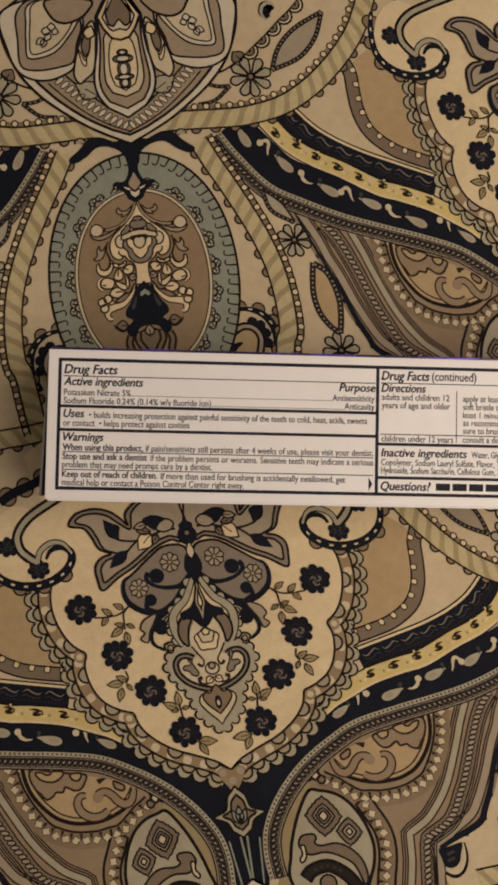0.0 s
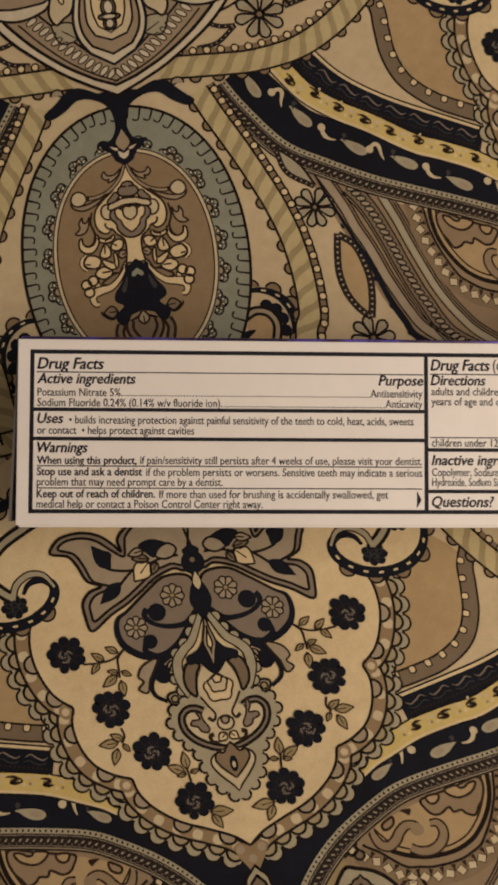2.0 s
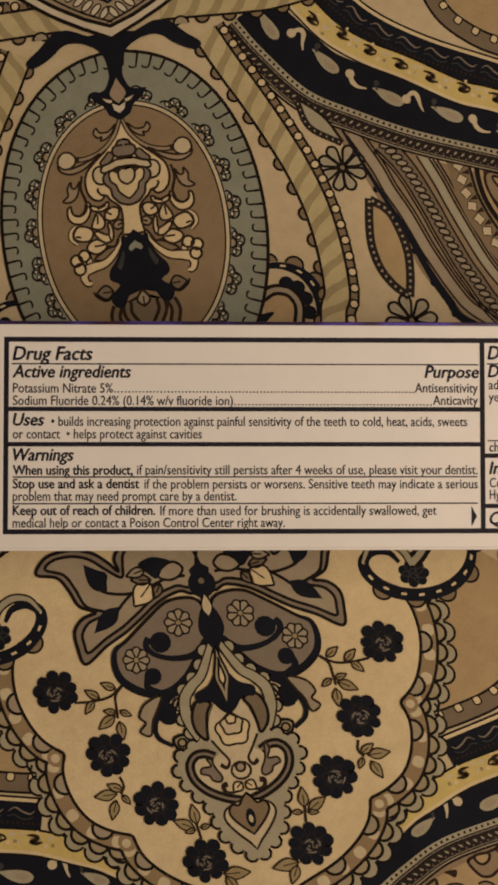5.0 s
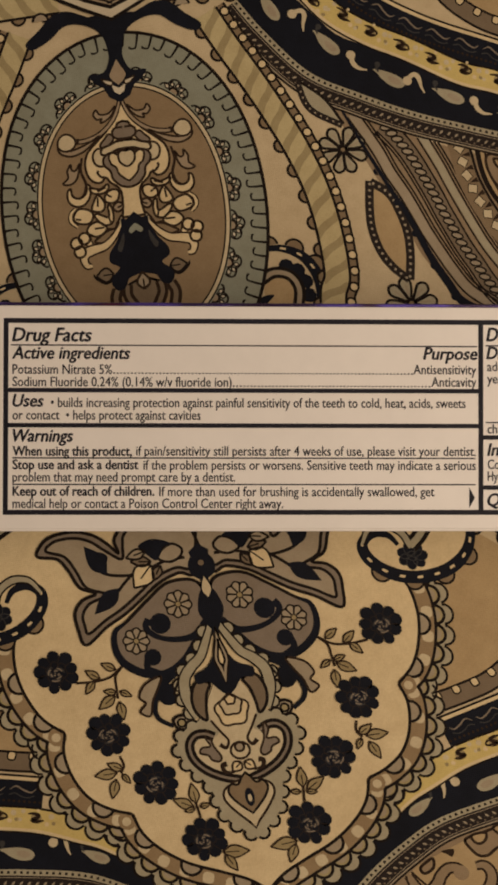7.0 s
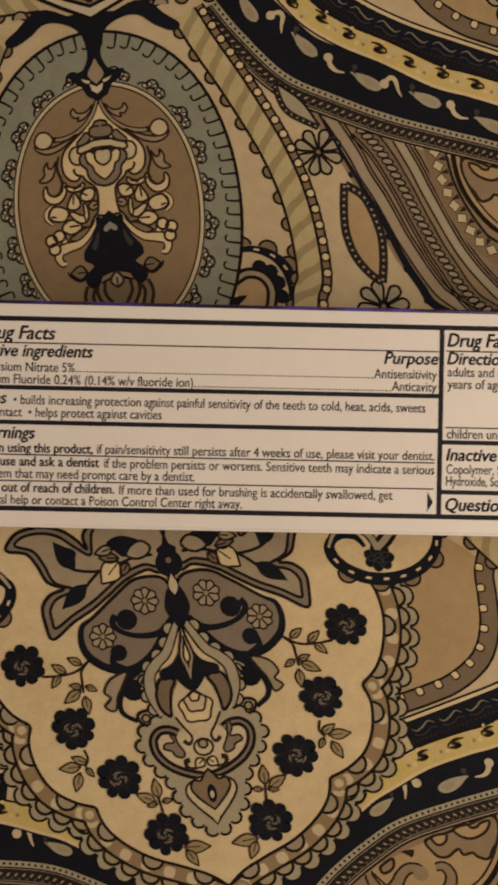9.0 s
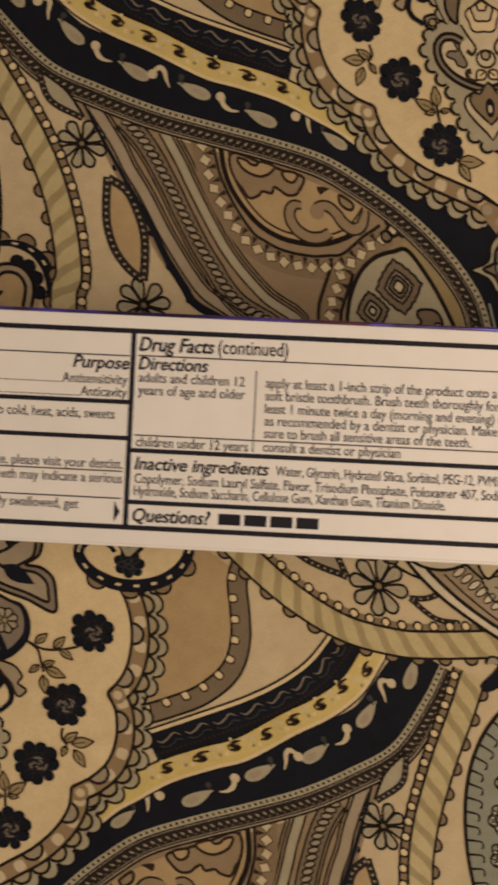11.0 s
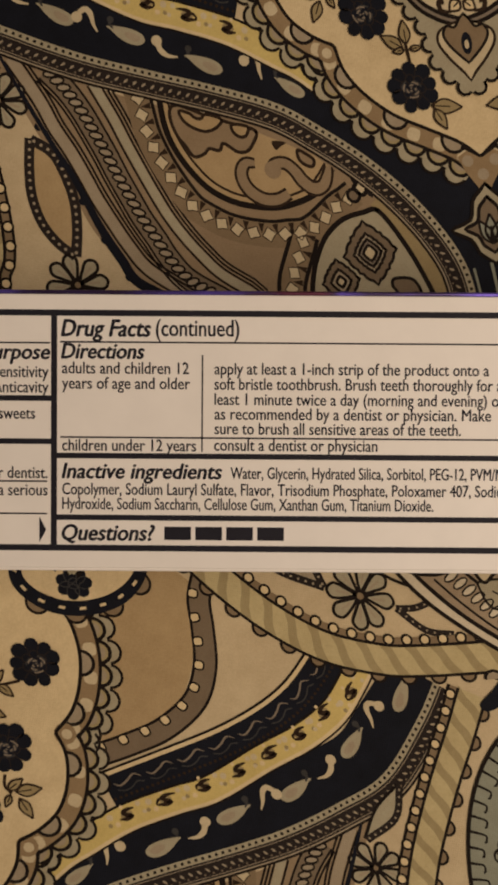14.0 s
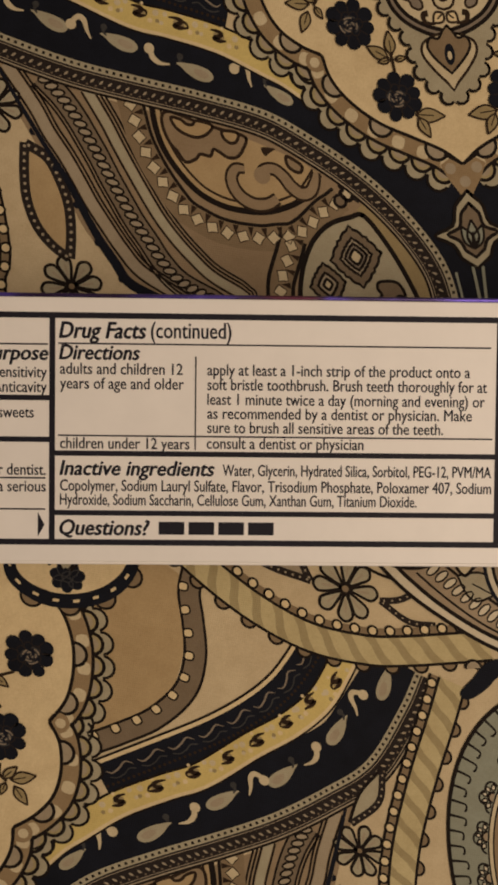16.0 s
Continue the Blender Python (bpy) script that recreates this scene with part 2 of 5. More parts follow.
def symmetric(ink, level, top, half, bottom, line="line", width=0.36, steps=4):
    """A form on the axis from the height of its top, its right half and the height of its bottom."""
    c = both([(0.0, top[1])] + smooth(half, steps) + [(0.0, bottom[1])])
    fill(ink, level, c)
    if line:
        stroke(line, level + 1, c, width, True)


def both(pts):
    """Closes a right half on the axis with its mirror image."""
    return list(pts) + [(-u, v) for u, v in reversed(pts) if abs(u) > 0.05]


def lattice():
    for i in (-1, 0, 1, 2):
        for j in (-2, -1, 0, 1):
            yield i * ACROSS, j * REPEAT + (i % 2) * REPEAT / 2


EDGE = (-120.0, 205.0, -85.0, 285.0)


def within(u, v):
    return EDGE[0] < u < EDGE[1] and EDGE[2] < v < EDGE[3]


BASE = [2.0]


def stamp(name, draw, mirrored, label="", holders=None):
    """Prints one motif at all its places on the cloth, on top of what is printed so far."""
    SHAPES.clear()
    draw()
    kept = list(SHAPES)
    base = BASE[0]
    made = {}
    BASE[0] += max(k[1] for k in kept) + 2
    for du, dv in lattice():
        for flip in ((1, -1) if mirrored else (1,)):
            bm = bmesh.new()
            used = []
            for count, (ink, level, pts, kind) in enumerate(kept):
                q = [(flip * u + du, v + dv) for u, v in pts]
                inside = [within(u, v) for u, v in q]
                if not any(inside):
                    continue
                if ink not in used:
                    used.append(ink)
                height = base + level + (count % 16) / 17 + (0.03 if flip < 0 else 0.0)
                vs = [bm.verts.new(lay(u, v, height)) for u, v in q]
                if kind == "strip":
                    n = len(vs) // 2
                    pieces = [(k, k + 1, n + k + 1, n + k) for k in range(n - 1)]
                else:
                    pieces = geometry.tessellate_polygon([[Vector((u, v, 0)) for u, v in q]])
                for t in pieces:
                    if not all(inside[k] for k in t):
                        continue
                    try:
                        f = bm.faces.new([vs[k] for k in t])
                    except ValueError:
                        continue
                    f.material_index = used.index(ink)
                    f.normal_update()
                    if f.normal.z < 0:
                        f.normal_flip()
            bmesh.ops.delete(bm, geom=[v for v in bm.verts if not v.link_faces], context="VERTS")
            if bm.faces:
                holder = (holders or {}).get((du, dv, flip), bedspread)
                made[du, dv, flip] = finish(name, bm, [INKS[k] for k in used], holder, label)
            else:
                bm.free()
    return made


from mathutils import geometry

bedspread = tagged(new("bedspread"), "cream cotton bedspread printed with navy and taupe paisley", "bedspread")

bm = bmesh.new()
n = 48
rows = [[bm.verts.new(lay(EDGE[0] - 4 + (EDGE[1] - EDGE[0] + 8) * i / n, EDGE[2] - 4 + (EDGE[3] - EDGE[2] + 8) * j / n, 0)) for i in range(n + 1)] for j in range(n + 1)]
for j in range(n):
    for i in range(n):
        bm.faces.new((rows[j][i], rows[j][i + 1], rows[j + 1][i + 1], rows[j + 1][i]))
low = bmesh.ops.extrude_face_region(bm, geom=bm.faces[:])
for v in low["geom"]:
    if isinstance(v, bmesh.types.BMVert):
        v.co.z -= 0.0012
bmesh.ops.recalc_face_normals(bm, faces=bm.faces[:])
finish("cloth", bm, [INKS["ground"]], bedspread, "tan cotton ground with a fine weave")


def rounded_block(bm, x0, x1, y0, y1, z0, z1, r, seg=3):
    made = bmesh.ops.create_cube(bm, size=1.0)["verts"]
    for v in made:
        v.co = Vector(((x0 + x1) / 2 + v.co.x * (x1 - x0), (y0 + y1) / 2 + v.co.y * (y1 - y0), (z0 + z1) / 2 + v.co.z * (z1 - z0)))
    edges = list({e for v in made for e in v.link_edges})
    bmesh.ops.bevel(bm, geom=edges, offset=r, segments=seg, affect="EDGES", profile=0.5)


bm = bmesh.new()
rounded_block(bm, -0.9, 1.1, -1.0, 1.1, -0.26, -0.0013, 0.04)
mattress = finish("mattress", bm, [fabric("mattress_ticking", (0.5, 0.42, 0.30))])
tagged(mattress, "tan fabric mattress under the printed bedspread", "mattress")
bm = bmesh.new()
rounded_block(bm, -3.0, 3.0, -3.0, 3.0, -0.56, -0.5, 0.005)
tagged(finish("floor", bm, [fabric("carpet", (0.28, 0.22, 0.16))]), "beige carpet floor", "floor", kind="structure")
bm = bmesh.new()
rounded_block(bm, -0.8, 1.0, -0.9, 1.0, -0.5, -0.26, 0.02)
tagged(finish("bed_base", bm, [fabric("bed_base_cover", (0.2, 0.16, 0.12))]), "dark fabric bed base under the mattress", "bed base")


# ---- ogee ribbon ----
SEAM = smooth([(24.5, 192.6), (29.0, 186.0), (37.3, 176.6)] + [(47.0, 171.6), (57.6, 167.4), (68.6, 164.5), (79.7, 162.0), (90.9, 159.0), (98.5, 155.0), (105.9, 150.0), (112.0, 144.4), (117.0, 138.0), (120.2, 131.6), (121.2, 125.2), (120.9, 119.1)], 8)


def ribbon():
    band("navy", 2, SEAM, 0.0, (9.5, 10.5, 10.5, 10.5, 10.5, 10.5, 10.5, 10.5, 9, 7))
    band("pale", 4, SEAM, -0.5, 0.75)
    for c, a in places(SEAM, 1.25):
        sharp("line", 5, local(c, a, [(-0.3, -0.1), (0.3, -0.1), (0.22, 0.42), (-0.22, 0.42)]), None)
    band("braid", 4, SEAM, -3.6, -0.45)
    low = offset(SEAM, -3.7)
    stroke("sand", 5, low, 0.25)
    stroke("line", 4, offset(SEAM, -4.0), 0.35)
    stroke("sand", 6, offset(SEAM, -0.85), 0.12)
    stroke("sand", 6, offset(SEAM, -3.2), 0.12)
    for k, (c, a) in enumerate(places(offset(SEAM, -2.0), 1.55)):
        shape("sand", 6, local(c, a + 0.9, [(-0.5, 0), (0, 0.22), (0.5, 0), (0, -0.22)]), None, steps=3)
        disc("taupe", 6, local(c, a, [(0.75, -0.75)])[0], 0.2, n=6)
    mid = np.array(SEAM)
    for k, c in enumerate([(31.4, 191.0), (42.1, 182.8), (54.1, 175.0), (66.0, 171.2), (79.2, 166.2), (94.1, 162.4)]):
        i = min(max(int(np.argmin(((mid - c) ** 2).sum(1))), 2), len(mid) - 3)
        d = mid[i + 2] - mid[i - 2]
        a = math.atan2(d[1], d[0]) - 0.12
        up = 1 if k % 2 else -1
        small = 0.85 if k == 5 else 1.0
        drop = [(-3.8, 0.2), (-2.0, 0.8), (0.2, 1.15), (2.2, 1.0), (3.2, 0.1), (2.5, -1.0), (0.6, -1.35), (-1.4, -0.9), (-2.8, -0.2)]
        shape("pale", 4, local(c, a, drop, small), None)
        shape("sand", 5, local(c, a, [(-0.4, 0.3), (1.3, 0.6), (2.4, 0.1), (1.6, -0.7), (0.0, -0.5)], small), None)
        disc("slate", 4, local(c, a, [(-3.4, 1.5)])[0], 0.6, n=9)
        stroke("slate", 4, smooth(local(c, a, [(-3.3, 1.4), (-3.3, 0.7), (-2.6, 0.2)]), 3), (0.8, 0.5, 0.3))
        disc("gem", 5, local(c, a, [(-9.0, 0.9 - 0.9 * (up > 0))])[0], 0.95)
        curve = [(-9.0, 1.7), (-8.2, -0.2), (-6.6, -0.9), (-4.8, -0.5)] if up < 0 else [(-9.2, 0.2), (-8.1, 1.7), (-7.0, 1.4), (-6.0, -0.2), (-5.0, -1.3)]
        stroke("gem", 5, smooth(local(c, a, curve)), (0.7, 1.0, 1.0, 0.6, 0.25))


YELLOW = smooth([(37.2, 197.5), (39.5, 194.2), (44.1, 188.8), (50.6, 184.5), (58.5, 181.0)] + [(68.5, 176.1), (75.3, 174.4), (84.3, 171.8), (91.9, 168.2), (96.0, 166.2), (99.5, 163.8)], 6)


def yellow_band():
    band("cream", 3, YELLOW, -2.7, 2.3)
    band("yellow", 4, YELLOW, -1.9, 2.2)
    stroke("line", 5, offset(YELLOW, 2.3), 0.3)
    stroke("line", 5, offset(YELLOW, -2.7), 0.24)
    line = np.array(YELLOW)
    for k, c in enumerate([(40.4, 192.0), (46.1, 188.5), (51.2, 184.9), (57.2, 181.8), (63.3, 178.9), (69.9, 176.6), (76.9, 174.5), (84.0, 172.4)]):
        i = min(max(int(np.argmin(((line - c) ** 2).sum(1))), 1), len(line) - 2)
        d = line[i + 1] - line[i - 1]
        a = math.atan2(d[1], d[0])
        w = 1.7 + 0.25 * math.sin(2.3 * k)
        stroke("umber", 7, smooth(local(c, a, [(-w, 0.55), (-0.5, 0.75), (0.5, 0.5), (0.1, -0.1), (-0.7, -0.6), (0.4, -0.75), (w, -0.35)]), 4), (0.3, 0.62, 0.8, 0.85, 0.75, 0.8, 0.3))
        if k % 3 != 1:
            stroke("umber", 7, smooth(local(c, a, [(0.4, 0.5), (1.3, 0.35), (w, -0.3)]), 3), (0.4, 0.5, 0.3))
        disc("ochre", 6, local(c, a, [(0.1, 0.0)])[0], 1.1, squash=0.65, turn=a, n=10)
        for x, y, r, ink in ((3.0, 0.6, 0.75, "gem"), (2.3, -1.0, 0.6, "cream"), (-2.6, 0.9, 0.6, "gem"), (3.6, -0.7, 0.5, "ochre"), (-3.0, -0.8, 0.5, "gem"), (0.3, 1.5, 0.4, "cream")):
            disc(ink, 5, local(c, a, [(x, y)])[0], r * 0.8, n=8)


WAVY = smooth([(42.2, 200.3), (45.8, 195.8), (50.6, 191.1), (56.7, 187.2), (64.7, 183.6), (74.5, 180.4), (86.4, 176.8)], 6)


def wavy_band():
    band("navy", 2, WAVY, -3.6, 2.6)
    band("cream", 4, WAVY, 2.3, 3.1)
    stroke("line", 5, offset(WAVY, 3.2), 0.3)
    for c, a in places(WAVY, 6.0, 1.5, 1.0):
        stroke("mauve", 4, smooth(local(c, a, [(-2.5, 0.3), (-1.3, 1.1), (0.2, 0.4), (1.7, 0.0), (2.6, 0.7)])), (0.1, 0.34, 0.34, 0.1))
        stroke("slate", 4, smooth(local(c, a, [(-2.6, -0.7), (-1.4, -0.3), (-0.2, -0.9), (1.2, -1.1), (2.4, -0.6)])), 0.22)
    for c, a in places(offset(WAVY, -1.9), 1.0):
        disc("umber", 4, c, 0.3, n=6)


ARCH = smooth([(62.6, 213.0), (64.2, 208.9), (64.5, 204.0), (65.4, 197.4), (68.4, 191.5), (74.5, 187.0), (81.1, 184.6), (87.8, 182.8)], 6)


def arch():
    fill("tan", 1, smooth([(64.4, 211.0), (66.1, 205.6), (66.9, 200.7), (68.3, 196.2), (72.3, 190.1), (80.4, 186.2), (86.3, 184.7), (84.3, 191.1), (82.3, 199.3), (84.8, 207.6), (78.4, 209.8), (73.3, 213.4), (71.5, 216.7)], 4, True))
    band("taupe", 2, ARCH, -1.9, 1.8)
    stroke("line", 4, offset(ARCH, -1.9), 0.34)
    stroke("line", 4, offset(ARCH, 1.9), 0.34)
    for c, a in places(offset(ARCH, 1.0), 3.9, 1.5):
        shape("cream", 5, local(c, a, [(-0.65, -0.55), (0.6, -0.6), (0.7, 0.8), (-0.6, 0.8)]), "line", 0.22, 3)


# ---- rope bands ----
def rope(line, wide, beads=1, bumps=-1, lean=1, gap=4.5, bead_gap=3.2, bump_gap=5.4):
    band("rope", 6, line, -wide / 2, wide / 2)
    w = wide / 2
    for c, a in places(line, gap):
        q = [(lean * x, y * w) for x, y in ((-2.8, -1), (-0.9, -1), (0.4, -0.45), (1.4, 0.35), (2.7, 1), (0.9, 1), (-0.1, 0.45), (-1.2, -0.3))]
        fill("olive", 7, smooth(local(c, a, q), 3, True))
    stroke("line", 8, offset(line, w), 0.36)
    stroke("line", 8, offset(line, -w), 0.36)
    rim = offset(line, bumps * w)
    for c, a in places(rim, bump_gap):
        half_disc("brown", 4, c, a, 1.35, bumps)
    if beads:
        strip = offset(line, beads * (w + 1.0))
        band("brown", 5, line, *sorted((beads * w, beads * (w + 1.5))))
        for c, a in places(strip, bead_gap):
            disc("cream", 9, c, 0.9, "line", 0.28, n=10)


UPPER = smooth([(10.3, 196.9), (17.3, 196.9), (26.8, 196.9), (33.5, 197.4), (43.3, 200.0), (52.2, 205.4), (60.2, 212.8), (66.7, 221.0), (70.9, 229.6), (73.7, 237.8)], 6)
SIDE = smooth([(18.6, 190.7), (22.1, 183.9), (26.1, 176.8), (30.1, 169.1), (33.7, 161.3), (36.4, 153.1), (37.8, 144.3), (37.9, 135.5)] + [(36.4, 131.3), (35.3, 121.2), (34.6, 115.6)], 6)


def upper_rope():
    rope(UPPER, 5.4, 1, -1, 1)


def side_rope():
    rope(SIDE, 5.0, 1, -1, -1)
    stroke("line", 8, offset(SIDE, 4.2), 0.34)
    rope(smooth([(33.0, 115.6), (38.5, 115.4), (46.0, 115.5), (55.0, 115.0), (66.0, 113.6)], 6), 5.0, 0, -1, 1)


# ---- oval medallion ----
OVAL_TOP = (0.7, 188.7)


def oval_line(a, b, n=72):
    c = OVAL_TOP[1] - 36.0
    return [(a * math.sin(t) * (1 + 0.035 * math.cos(2 * t)), c + b * math.cos(t)) for t in np.linspace(0, 2 * math.pi, n, endpoint=False)]


def oval():
    outer, inner = oval_line(27.2, 36.0), oval_line(19.2, 25.3)
    fill("grey", 5, outer)
    stroke("line", 6, outer, 0.46, True)
    fill("sienna", 6, inner)
    stroke("line", 13, inner, 0.86, True)
    stroke("gem", 14, inner, 0.62, True)
    for k, (c, a) in enumerate(places(outer + [outer[0]], 2.85)):
        long = 2.9 + 0.3 * math.sin(1.7 * k)
        stroke("line", 7, smooth(local(c, a, [(0.5, 0), (0.45, -0.6 * long), (0.25, -long), (-0.75, -long - 0.1), (-1.0, -long + 0.25)]), 3), (0.55, 0.42, 0.36, 0.42, 0.3))
    ring = oval_line(19.9, 26.2)
    for c, a in places(ring + [ring[0]], 7.5):
        dome = [(1.12 * r * math.cos(t), r * math.sin(t) - 0.1) for t in np.linspace(0, math.pi, 41) for r in (2.0 + 0.75 * abs(math.sin(2.5 * t)),)]
        fill("grey", 7, local(c, a, dome))
        stroke("line", 8, local(c, a, dome), 0.27)
        for t in (0.32, 0.95, 1.57, 2.2, 2.82):
            p, q = [(1.12 * r * math.cos(t), r * math.sin(t)) for r in (1.15, 2.3)]
            p, q = local(c, a, [p, q])
            leaf("pearl", 9, p, q, 0.34, "line", 0.2, False)
        half_disc("bisque", 11, local(c, a, [(0, 0.0)])[0], a, 1.0, 1)
        stroke("line", 12, local(c, a, [(1.05 * math.cos(t), 1.05 * math.sin(t)) for t in np.linspace(0, math.pi, 9)]), 0.24)


# ---- bouquet medallion ----
FRAME = ([(36.1, 78.2), (39.1, 73.3), (39.9, 67.6), (38.9, 62.1), (36.7, 57.4), (33.2, 53.9)], [(33.2, 53.9), (34.2, 49.8), (33.4, 44.6), (31.1, 40.2), (27.5, 37.3), (23.5, 35.5)],
         [(23.5, 35.5), (22.2, 31.3), (19.1, 27.4), (14.3, 23.8), (8.4, 21.1), (3.4, 18.7), (0.1, 16.0)])


def bouquet():
    lobes = [smooth(q, 5) for q in FRAME]
    edge = lobes[0][:-1] + lobes[1][:-1] + lobes[2]
    end = [(0.0, edge[-1][1])]
    rim = edge[:-1] + end
    top = [(41.0, 81.6), (44.0, 83.8), (45.4, 86.8), (44.9, 90.5), (42.1, 93.6), (36.9, 95.4)] + [(40.0, 110.0), (25.0, 118.0), (0.0, 120.0)]
    fill("cream", 5, both(list(reversed(top)) + rim))


def bouquet_border():
    last = FRAME[2][:-1] + [(0.0, FRAME[2][-1][1])]
    lobes = [smooth(q, 6) for q in (FRAME[0], FRAME[1], last)]
    for one, two in zip(lobes, lobes[1:]):
        out = normals(one)[1][-1] + normals(two)[1][0]
        out /= np.linalg.norm(out)
        disc("pale", 0, one[-1] + out * 4.6, 3.0)
        disc("amber", 16, one[-1] + out * 1.6, 1.9)
        disc("gem", 18, one[-1] + out * 1.9, 0.9)
    for k, soft in enumerate(lobes):
        rise = 0.45 * (k % 2)
        outer, inner = offset(soft, 5.0), offset(soft, 3.3)
        for c, a in places(outer, 3.9):
            half_disc("pale", 1 + rise, c, a, 2.0, 1, "line", 0.34)
        band("pale", 4 + rise, soft, 3.0, 5.1)
        for c, a in places(inner, 3.9):
            half_disc("olive", 6 + rise, c, a, 1.9, 1, "line", 0.42)
            half_disc("sand", 8 + rise, c, a, 1.1, 1, None)
        band("amber", 10 + rise, soft, -0.1, 3.3)
        stroke("line", 11, inner, 0.4)
        for k, (c, a) in enumerate(places(offset(soft, 1.75), 4.5)):
            shape("gem", 13, local(c, a, [(-0.95, -0.85), (0.9, -0.95), (1.0, 0.9), (-0.9, 0.95)]), None, steps=3)
        for k, (c, a) in enumerate(places(offset(soft, 0.1), 9.0)):
            half_disc("sand", 14, c, a, 2.1, 1, "line", 0.4)
        stroke("line", 17, soft, 0.42)


# ---- carton ----
carton = tagged(new("toothpaste_carton"), "white toothpaste carton with printed drug facts lying on the bedspread", "carton")
TILT_X, TILT_Y = 0.028972, 0.001726
carton.matrix_world = pose(0, 0, 0.03345 - 0.06 * TILT_Y - 0.018 * TILT_X, math.degrees(math.atan(TILT_X)), -math.degrees(math.atan(TILT_Y)), 0)
LONG, DEEP, THICK = 0.194, 0.0368, 0.0326


def part(name, bm, material, parent=carton, label=""):
    return finish(name, bm, [material], parent, label)


def plate(name, x0, x1, y0, y1, z0, z1, material, r=0.0003, label=""):
    bm = bmesh.new()
    rounded_block(bm, x0, x1, y0, y1, z0, z1, r, 2)
    return part(name, bm, material, carton, label)


plate("back_panel", 0.0, LONG, 0.0003, DEEP - 0.0005, -0.0004, 0.0, WHITE, 0.00018, "white printed back panel")
plate("upper_side", 0.0005, LONG - 0.0005, DEEP - 0.0006, DEEP + 0.0001, -THICK, -0.0002, VIOLET, 0.00025, "glossy violet side panel")
plate("lower_side", 0.0005, LONG - 0.0005, -0.0001, 0.0005, -THICK, -0.0002, WHITE, 0.0002, "white side panel")
plate("front_panel", 0.0005, LONG - 0.0005, 0.0006, DEEP - 0.0007, -THICK, -THICK + 0.0005, VIOLET, 0.0002, "violet front panel resting on the cloth")
plate("end_panel", LONG - 0.0009, LONG - 0.0003, 0.0006, DEEP - 0.0007, -THICK + 0.0006, -0.0005, WHITE, 0.0002)
plate("tuck_flap", 0.0006, 0.0011, 0.0006, DEEP - 0.0007, -THICK + 0.0006, -0.0005, GAP_SHADE, 0.0002, "inner tuck flap coloured dark as the shade in the open end")
bm = bmesh.new()
corners = [Vector((0.0002, DEEP - 0.002, -0.001)), Vector((-0.0011, 0.001, -0.001)), Vector((-0.0011, 0.001, -THICK + 0.002)), Vector((0.0002, DEEP - 0.002, -THICK + 0.002))]
shift = Vector((-0.0005, 0, 0))
vs = [bm.verts.new(c) for c in corners] + [bm.verts.new(c + shift) for c in corners]
for f in ((0, 1, 2, 3), (7, 6, 5, 4), (0, 4, 5, 1), (1, 5, 6, 2), (2, 6, 7, 3), (3, 7, 4, 0)):
    bm.faces.new([vs[k] for k in f])
bmesh.ops.recalc_face_normals(bm, faces=bm.faces[:])
part("end_flap", bm, card("grey_card", (0.16, 0.14, 0.13), 0.6), carton, "grey end flap standing slightly open")


# ---- print on the carton ----
def bar(x0, x1, y0, y1, name="rule", z=0.00002):
    bm = bmesh.new()
    bmesh.ops.create_grid(bm, x_segments=1, y_segments=1, size=0.5)
    for v in bm.verts:
        v.co = Vector((((x0 + x1) / 2 + v.co.x * (x1 - x0)) / 1000, ((y0 + y1) / 2 + v.co.y * (y1 - y0)) / 1000, z))
    return part(name, bm, BLACK)


def write(text, start, end, size, bold=False, slant=False, upright=False, name="text_line"):
    """One printed line from its first to its last letter, with the given cap height in millimetres."""
    cu = bpy.data.curves.new(name, "FONT")
    cu.body, cu.size, cu.resolution_u = text, 1.0, 3
    cu.shear = 0.22 if slant else 0.0
    ob = bpy.data.objects.new(name, cu)
    scene.collection.objects.link(ob)
    me = bpy.data.meshes.new_from_object(ob.evaluated_get(bpy.context.evaluated_depsgraph_get()))
    bpy.data.objects.remove(ob)
    xs = [v.co.x for v in me.vertices]
    x0, k = min(xs), (math.dist(start, end) if upright else end[0] - start[0]) / (max(xs) - min(xs)) / 1000
    for v in me.vertices:
        a, b = (v.co.x - x0) * k, v.co.y * size / 0.70 / 1000
        v.co = Vector((start[0] / 1000 - b, start[1] / 1000 + a, 0.00002)) if upright else Vector((start[0] / 1000 + a, start[1] / 1000 + b, 0.00002))
    bm = bmesh.new()
    bm.from_mesh(me)
    whole = bm.verts[:] + bm.edges[:] + bm.faces[:]
    for k, (dx, dy) in enumerate(((0.07, 0.0), (0.13, 0.0), (0.06, 0.05), (0.06, -0.04)) if bold else ((0.06, 0.0), (0.03, 0.03))):
        move = Vector((-dy, dx, 0)) if upright else Vector((dx, dy, 0))
        for g in bmesh.ops.duplicate(bm, geom=whole)["geom"]:
            if isinstance(g, bmesh.types.BMVert):
                g.co += move * size / 1500 + Vector((0, 0, 0.000003 * (k + 1)))
    bm.to_mesh(me)
    bm.free()
    me.materials.append(BLACK)
    me.name = name
    ob = new(name, me)
    ob.parent = carton
    return ob


def line(text, ends, size=1.55, **how):
    return write(text, ends[0], ends[1], size, **how)


